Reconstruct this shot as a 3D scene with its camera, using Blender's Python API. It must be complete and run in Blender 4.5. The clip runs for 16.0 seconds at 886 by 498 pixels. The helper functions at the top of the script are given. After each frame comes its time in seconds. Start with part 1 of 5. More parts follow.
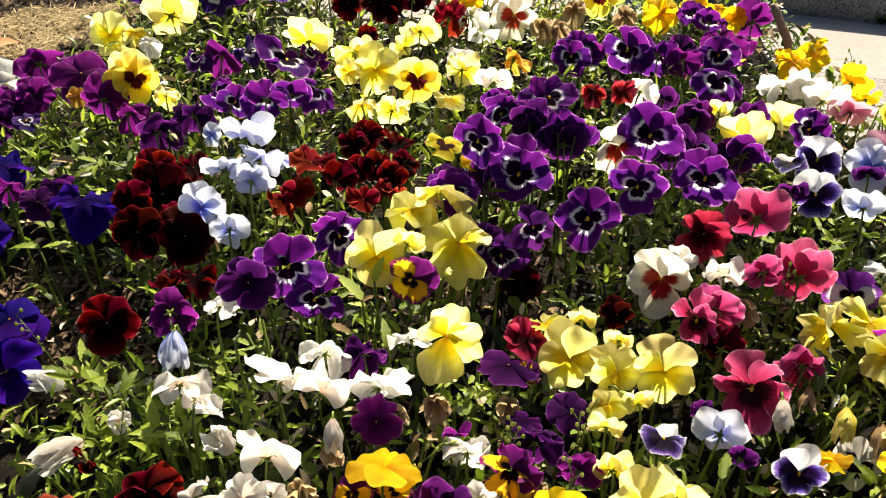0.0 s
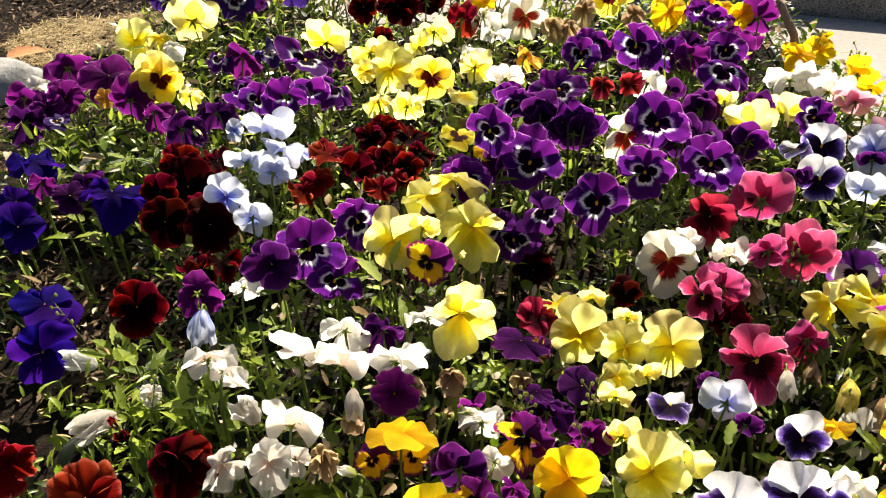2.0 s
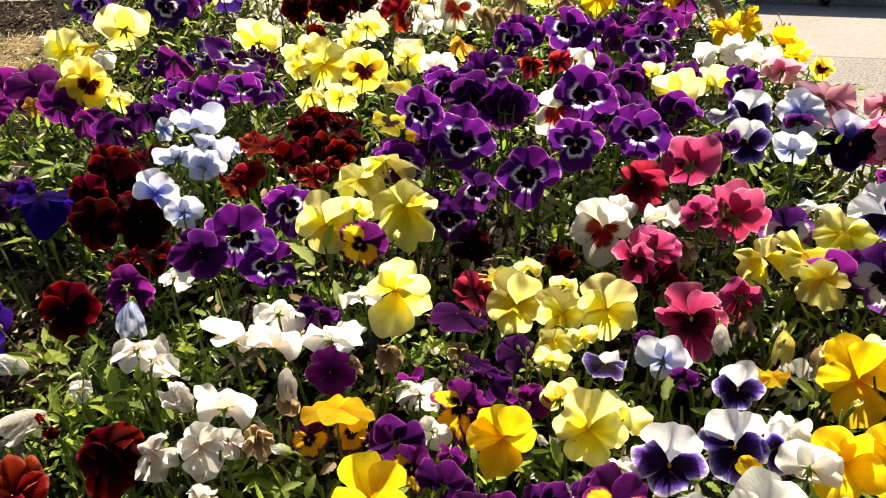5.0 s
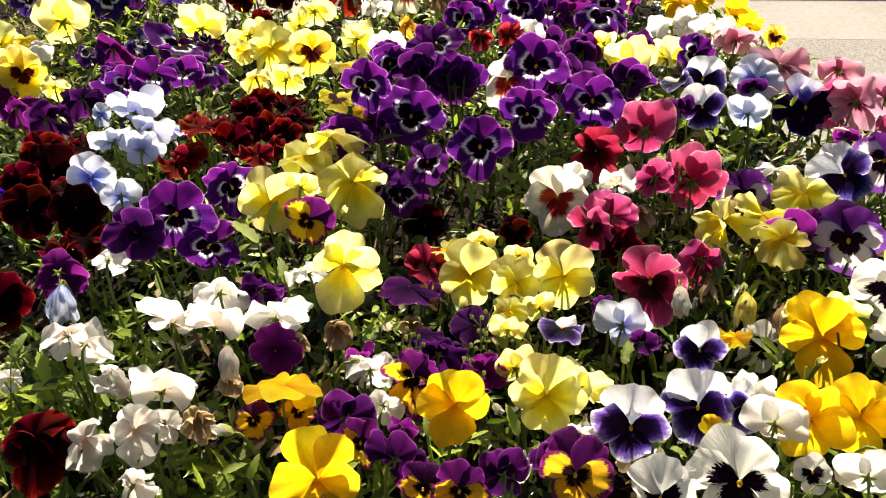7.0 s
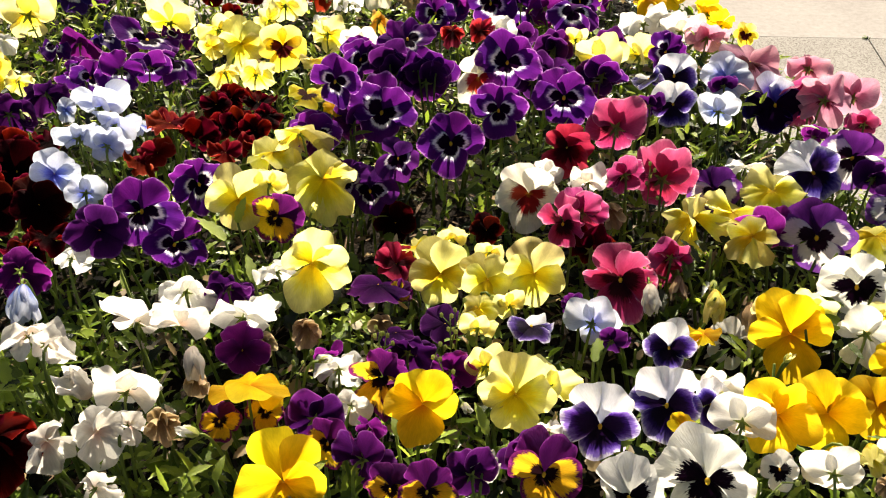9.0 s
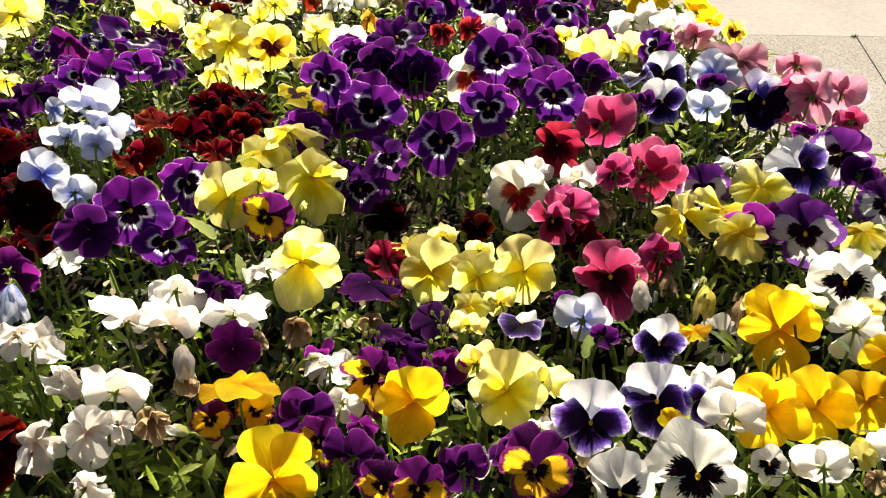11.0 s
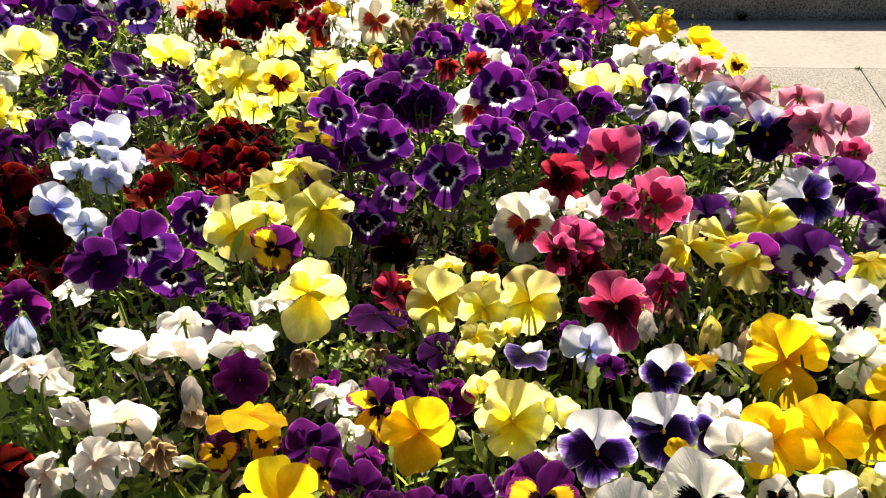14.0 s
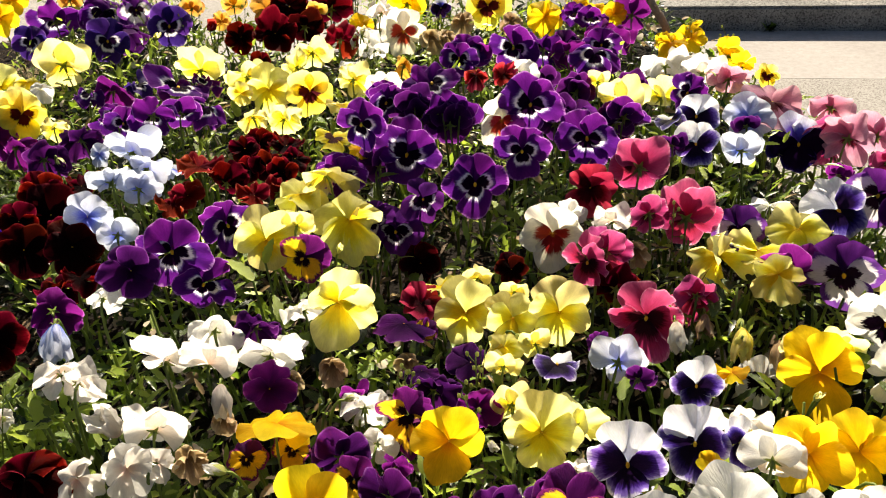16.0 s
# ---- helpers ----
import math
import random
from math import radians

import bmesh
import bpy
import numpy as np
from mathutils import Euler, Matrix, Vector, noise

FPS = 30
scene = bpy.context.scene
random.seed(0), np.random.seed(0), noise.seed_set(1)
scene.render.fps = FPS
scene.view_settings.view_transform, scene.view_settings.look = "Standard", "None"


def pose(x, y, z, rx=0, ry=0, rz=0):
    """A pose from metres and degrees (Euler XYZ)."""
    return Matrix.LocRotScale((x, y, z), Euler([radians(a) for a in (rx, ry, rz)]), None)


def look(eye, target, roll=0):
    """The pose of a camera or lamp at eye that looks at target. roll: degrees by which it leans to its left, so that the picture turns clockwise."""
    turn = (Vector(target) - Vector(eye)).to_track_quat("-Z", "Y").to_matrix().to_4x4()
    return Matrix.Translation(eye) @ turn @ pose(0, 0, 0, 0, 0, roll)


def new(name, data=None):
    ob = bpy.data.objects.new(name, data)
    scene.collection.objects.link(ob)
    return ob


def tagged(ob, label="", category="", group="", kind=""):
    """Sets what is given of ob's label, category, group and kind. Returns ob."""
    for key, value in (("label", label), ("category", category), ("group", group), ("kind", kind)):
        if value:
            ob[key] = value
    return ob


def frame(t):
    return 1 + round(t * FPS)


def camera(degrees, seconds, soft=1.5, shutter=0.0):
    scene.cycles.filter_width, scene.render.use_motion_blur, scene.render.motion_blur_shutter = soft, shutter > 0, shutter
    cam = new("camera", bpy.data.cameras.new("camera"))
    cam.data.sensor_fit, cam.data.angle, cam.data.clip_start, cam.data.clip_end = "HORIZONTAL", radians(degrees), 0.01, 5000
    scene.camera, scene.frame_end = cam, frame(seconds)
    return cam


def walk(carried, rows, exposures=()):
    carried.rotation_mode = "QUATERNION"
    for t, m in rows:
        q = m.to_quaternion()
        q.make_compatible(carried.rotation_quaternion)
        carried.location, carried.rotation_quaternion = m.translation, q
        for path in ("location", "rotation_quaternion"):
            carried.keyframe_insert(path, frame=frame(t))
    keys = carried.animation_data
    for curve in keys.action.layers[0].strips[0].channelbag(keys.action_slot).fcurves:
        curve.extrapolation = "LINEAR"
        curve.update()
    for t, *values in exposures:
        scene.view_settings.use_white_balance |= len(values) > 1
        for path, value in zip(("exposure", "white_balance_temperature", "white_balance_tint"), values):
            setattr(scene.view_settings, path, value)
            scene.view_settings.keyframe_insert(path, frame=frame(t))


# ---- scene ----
cam = camera(55.3, 16.0, 1.08)
METRES, EYE, TILT, LEAN, TURN = 0.265, 0.78, -39.0, 0.0, 0.0
ROWS = [
    (0.0, 0.0, 0.0, 0.0, 0.0, 0.0, 0.0),
    (0.5, -0.0057, 0.0002, 0.0023, 0.5, 0.51, 0.06),
    (1.0, -0.0007, 0.0052, -0.0114, 0.76, 0.93, 0.2),
    (1.5, 0.025, -0.0339, -0.0651, 1.07, 1.04, 0.37),
    (2.0, 0.0135, -0.132, -0.1203, 1.21, 0.89, 0.63),
    (2.5, 0.031, -0.2445, -0.1461, 0.92, 1.04, 1.04),
    (3.0, 0.0547, -0.2906, -0.1807, 0.65, 1.11, 1.51),
    (3.5, 0.0696, -0.2964, -0.1815, 0.33, 1.2, 1.87),
    (6.0, 0.1991, 0.0198, -0.3698, -1.94, 2.23, 6.02),
    (6.5, 0.2146, 0.0213, -0.4038, -2.56, 2.27, 6.45),
    (7.0, 0.2078, 0.0117, -0.4113, -2.86, 2.19, 6.36),
    (7.5, 0.2368, 0.0254, -0.4055, -3.42, 2.09, 6.38),
    (8.0, 0.2459, 0.0164, -0.4127, -4.0, 2.0, 6.4),
    (8.5, 0.2382, 0.028, -0.409, -4.37, 1.8, 6.44),
    (9.0, 0.2326, 0.032, -0.4069, -4.47, 1.74, 6.48),
    (9.5, 0.2254, 0.0302, -0.4072, -4.76, 1.64, 6.44),
    (12.0, 0.242, 0.0298, -0.4212, -5.12, 1.84, 7.01),
    (12.5, 0.2381, 0.0229, -0.4187, -5.04, 2.32, 7.09),
    (13.0, 0.2371, 0.0208, -0.4182, -4.98, 2.84, 7.09),
    (13.5, 0.241, 0.0135, -0.4208, -4.81, 3.42, 7.06),
    (14.0, 0.241, 0.0094, -0.4234, -4.46, 3.97, 7.0),
    (14.5, 0.2384, 0.0076, -0.4266, -4.04, 4.41, 6.94),
    (15.0, 0.235, 0.0037, -0.4264, -3.48, 4.68, 6.84),
    (15.5, 0.2319, 0.0069, -0.4271, -3.06, 4.85, 6.77),
    (16.0, 0.225, 0.0095, -0.4266, -2.82, 4.94, 6.66),
]
walk(cam, [(t, pose(0, 0, EYE, TILT, LEAN, TURN) @ pose(METRES * x, METRES * y, METRES * z, 90 + pitch, roll, yaw)) for t, x, y, z, yaw, pitch, roll in ROWS], [(0.0, 1.94), (1.5, 1.93), (3.5, 1.87), (6.0, 1.82), (16.0, 1.81)])

# ---- light ----
SUN_AZIMUTH, SUN_HEIGHT = 14.0, 37.0          # degrees to the right of straight ahead, and above the horizon
world = bpy.data.worlds.new("sky")
scene.world = world
world.use_nodes = True
wt = world.node_tree
sky = wt.nodes.new("ShaderNodeTexSky")
sky.sky_type, sky.sun_disc = "NISHITA", False
sky.dust_density = 3.0
sky.sun_elevation, sky.sun_rotation = radians(SUN_HEIGHT), radians(SUN_AZIMUTH)
wt.links.new(sky.outputs[0], wt.nodes["Background"].inputs[0])
wt.nodes["Background"].inputs[1].default_value = 0.029
sun = new("sun", bpy.data.lights.new("sun", "SUN"))
sun.data.energy, sun.data.angle, sun.data.color = 4.4, radians(0.5), (1.0, 0.882, 0.685)
a, h = radians(SUN_AZIMUTH), radians(SUN_HEIGHT)
sun.matrix_basis = look((math.sin(a) * math.cos(h) * 20, math.cos(a) * math.cos(h) * 20, math.sin(h) * 20), (0, 0, 0))


# ---- materials ----
def material(name):
    m = bpy.data.materials.new(name)
    m.use_nodes = True
    return m, m.node_tree, m.node_tree.nodes["Principled BSDF"]


def add(nt, kind, **inputs):
    n = nt.nodes.new("ShaderNode" + kind)
    for key, value in inputs.items():
        n.inputs[key.replace("_", " ")].default_value = value
    return n


def calc(nt, op, a, b):
    n = nt.nodes.new("ShaderNodeMath")
    n.operation = op
    for i, v in enumerate((a, b)):
        if isinstance(v, (int, float)):
            n.inputs[i].default_value = v
        else:
            nt.links.new(v, n.inputs[i])
    return n.outputs[0]


def ramp(nt, source, stops):
    r = nt.nodes.new("ShaderNodeValToRGB")
    while len(r.color_ramp.elements) < len(stops):
        r.color_ramp.elements.new(0.5)
    for e, (at, colour) in zip(r.color_ramp.elements, stops):
        e.position, e.color = at, (*colour, 1)
    nt.links.new(source, r.inputs[0])
    return r.outputs[0]


def thin(nt, shader, colour, share):
    """Lets part of the light pass through a thin leaf or petal."""
    tr = nt.nodes.new("ShaderNodeBsdfTranslucent")
    nt.links.new(colour, tr.inputs["Color"])
    mix = nt.nodes.new("ShaderNodeMixShader")
    mix.inputs[0].default_value = share
    nt.links.new(shader.outputs[0], mix.inputs[1])
    nt.links.new(tr.outputs[0], mix.inputs[2])
    nt.links.new(mix.outputs[0], nt.nodes["Material Output"].inputs[0])


def petal_material(name, stops, ragged=0.10, share=0.45, rough=0.55, pale=False, sheen=0.09):
    """stops: the colours from the petal's base (0) to its rim (1); ragged: how far the rays of the blotch run out."""
    m, nt, bsdf = material(name)
    uv = nt.nodes.new("ShaderNodeUVMap")
    split = nt.nodes.new("ShaderNodeSeparateXYZ")
    nt.links.new(uv.outputs[0], split.inputs[0])
    info = nt.nodes.new("ShaderNodeObjectInfo")
    spread = nt.nodes.new("ShaderNodeCombineXYZ")
    nt.links.new(split.outputs[0], spread.inputs[0])
    nt.links.new(calc(nt, "MULTIPLY", split.outputs[1], 0.10), spread.inputs[1])
    nt.links.new(calc(nt, "MULTIPLY", info.outputs["Random"], 40.0), spread.inputs[2])
    rays = add(nt, "TexNoise", Scale=26.0, Detail=2.0, Roughness=0.6)
    nt.links.new(spread.outputs[0], rays.inputs["Vector"])
    hairs = add(nt, "TexNoise", Scale=78.0, Detail=1.0)
    nt.links.new(spread.outputs[0], hairs.inputs["Vector"])
    shift = calc(nt, "ADD", calc(nt, "MULTIPLY", calc(nt, "SUBTRACT", rays.outputs[0], 0.5), ragged * 1.8), calc(nt, "MULTIPLY", calc(nt, "SUBTRACT", hairs.outputs[0], 0.5), ragged * 1.3))
    colour = ramp(nt, calc(nt, "ADD", split.outputs[1], shift), stops)
    veins = add(nt, "TexNoise", Scale=75.0, Detail=3.0)
    nt.links.new(spread.outputs[0], veins.inputs["Vector"])
    cloud = add(nt, "TexNoise", Scale=90.0, Detail=2.0)
    coord = nt.nodes.new("ShaderNodeTexCoord")
    nt.links.new(coord.outputs["Object"], cloud.inputs["Vector"])
    tone = calc(nt, "ADD", calc(nt, "MULTIPLY", veins.outputs[0], 0.34 if pale else 0.60), calc(nt, "MULTIPLY", cloud.outputs[0], 0.35))
    tone = calc(nt, "ADD", tone, calc(nt, "MULTIPLY", info.outputs["Random"], 0.3))
    hsv = add(nt, "HueSaturation")
    nt.links.new(calc(nt, "ADD", tone, 0.42 if pale else 0.375), hsv.inputs["Value"])
    nt.links.new(calc(nt, "ADD", calc(nt, "MULTIPLY", info.outputs["Random"], 0.03), 0.485), hsv.inputs["Hue"])
    nt.links.new(colour, hsv.inputs["Color"])
    bsdf.inputs["Roughness"].default_value = rough
    bsdf.inputs["Specular IOR Level"].default_value = sheen
    nt.links.new(hsv.outputs[0], bsdf.inputs["Base Color"])
    bump = add(nt, "Bump", Strength=0.6, Distance=0.002)
    nt.links.new(veins.outputs[0], bump.inputs["Height"])
    nt.links.new(bump.outputs[0], bsdf.inputs["Normal"])
    thin(nt, bsdf, hsv.outputs[0], share)
    return m


def leaf_material(name, dark, light, share=0.4, rough=0.45, fine=110.0, gloss=0.22, low=0.1):
    m, nt, bsdf = material(name)
    bsdf.inputs["Specular IOR Level"].default_value = gloss
    coord = nt.nodes.new("ShaderNodeTexCoord")
    geo = nt.nodes.new("ShaderNodeNewGeometry")
    info = nt.nodes.new("ShaderNodeObjectInfo")
    noise_a = add(nt, "TexNoise", Scale=fine, Detail=3.0)
    nt.links.new(coord.outputs["Object"], noise_a.inputs["Vector"])
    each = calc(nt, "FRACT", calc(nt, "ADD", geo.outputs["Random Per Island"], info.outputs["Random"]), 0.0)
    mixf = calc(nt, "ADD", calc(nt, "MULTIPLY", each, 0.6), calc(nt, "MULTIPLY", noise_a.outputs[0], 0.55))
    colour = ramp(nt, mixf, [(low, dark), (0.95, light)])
    nt.links.new(colour, bsdf.inputs["Base Color"])
    bsdf.inputs["Roughness"].default_value = rough
    bump = add(nt, "Bump", Strength=0.4, Distance=0.002)
    nt.links.new(noise_a.outputs[0], bump.inputs["Height"])
    nt.links.new(bump.outputs[0], bsdf.inputs["Normal"])
    thin(nt, bsdf, colour, share)
    return m


def ground_material(name, colours, scales, rough=0.95, bump_depth=0.01, spots=None, gloss=0.08):
    m, nt, bsdf = material(name)
    coord = nt.nodes.new("ShaderNodeTexCoord")
    fine = add(nt, "TexNoise", Scale=scales[0], Detail=6.0, Roughness=0.7)
    broad = add(nt, "TexNoise", Scale=scales[1], Detail=3.0)
    for n in (fine, broad):
        nt.links.new(coord.outputs["Object"], n.inputs["Vector"])
    f = calc(nt, "ADD", calc(nt, "MULTIPLY", fine.outputs[0], 0.65), calc(nt, "MULTIPLY", broad.outputs[0], 0.35))
    colour = ramp(nt, f, [(0.32, colours[0]), (0.5, colours[1]), (0.68, colours[2])])
    if spots:
        grain = add(nt, "TexVoronoi", Scale=spots[0])
        nt.links.new(coord.outputs["Object"], grain.inputs["Vector"])
        pick = ramp(nt, grain.outputs["Color"], [(0.55, (1, 1, 1)), (0.8, spots[1])])
        mul = nt.nodes.new("ShaderNodeMix")
        mul.data_type, mul.blend_type = "RGBA", "MULTIPLY"
        mul.inputs[0].default_value = 1.0
        nt.links.new(colour, mul.inputs[6])
        nt.links.new(pick, mul.inputs[7])
        colour = mul.outputs[2]
    nt.links.new(colour, bsdf.inputs["Base Color"])
    bsdf.inputs["Roughness"].default_value = rough
    bsdf.inputs["Specular IOR Level"].default_value = gloss
    bump = add(nt, "Bump", Strength=0.8, Distance=bump_depth)
    nt.links.new(fine.outputs[0], bump.inputs["Height"])
    nt.links.new(bump.outputs[0], bsdf.inputs["Normal"])
    return m


# The shade between the plants is put into the soil's nearly black colour.
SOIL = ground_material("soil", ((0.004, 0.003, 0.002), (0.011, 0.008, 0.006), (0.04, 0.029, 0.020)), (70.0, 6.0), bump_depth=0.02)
PAVING = ground_material("paving", ((0.205, 0.19, 0.178), (0.28, 0.265, 0.248), (0.355, 0.34, 0.32)), (160.0, 3.0), bump_depth=0.003, spots=(300.0, (0.60, 0.58, 0.56)))
BAND = ground_material("smooth_paving", ((0.235, 0.215, 0.205), (0.29, 0.27, 0.257), (0.345, 0.325, 0.308)), (60.0, 4.0), bump_depth=0.001)
KERB = ground_material("kerb_stone", ((0.10, 0.10, 0.095), (0.20, 0.195, 0.185), (0.36, 0.35, 0.33)), (140.0, 8.0), bump_depth=0.006, spots=(260.0, (0.4, 0.4, 0.4)))
SLATE = ground_material("grey_stone", ((0.14, 0.145, 0.15), (0.22, 0.225, 0.23), (0.32, 0.32, 0.32)), (40.0, 5.0), bump_depth=0.006)
STRAW = leaf_material("dry_straw", (0.20, 0.14, 0.06), (0.62, 0.50, 0.28), 0.2, 0.7)
LITTER = leaf_material("leaf_litter", (0.025, 0.016, 0.009), (0.20, 0.13, 0.075), 0.15, 0.8)
# Two leaf greens: shade darkens the first one's colour, sunlight brightens the second's.
GREEN = leaf_material("shaded_leaf_green", (0.005, 0.014, 0.002), (0.17, 0.27, 0.018), 0.5, 0.36, 110.0, 0.45, 0.42)
BRIGHT = leaf_material("sunlit_leaf_green", (0.11, 0.19, 0.012), (0.40, 0.49, 0.06), 0.55, 0.36, 110.0, 0.4)
STEM = leaf_material("stem_green", (0.06, 0.10, 0.016), (0.25, 0.31, 0.07), 0.4)
DRY = leaf_material("dry_leaf", (0.11, 0.06, 0.025), (0.50, 0.37, 0.19), 0.3, 0.7)
BARK = leaf_material("weathered_bark", (0.035, 0.022, 0.014), (0.30, 0.21, 0.15), 0.0, 0.8, 260.0)
HUSK = leaf_material("dried_petal", (0.22, 0.15, 0.08), (0.66, 0.58, 0.44), 0.4, 0.7)
EYE_YELLOW = leaf_material("eye_yellow", (0.80, 0.38, 0.01), (0.92, 0.62, 0.05), 0.5)
BUD = leaf_material("bud_green", (0.20, 0.25, 0.05), (0.56, 0.58, 0.20), 0.4)

# The purple petals' backlit edge glow is painted in as a pale last stop.
BLACK_VIOLET, PURPLE, PURPLE_RIM_GLOW = (0.008, 0.0015, 0.013), (0.080, 0.005, 0.13), (0.42, 0.18, 0.52)
LILAC_WHITE, LEMON, LEMON_PALE, GOLD = (0.80, 0.77, 0.84), (0.84, 0.765, 0.10), (0.85, 0.80, 0.27), (0.88, 0.60, 0.006)
MAROON, WHITE = (0.05, 0.006, 0.008), (0.76, 0.75, 0.715)

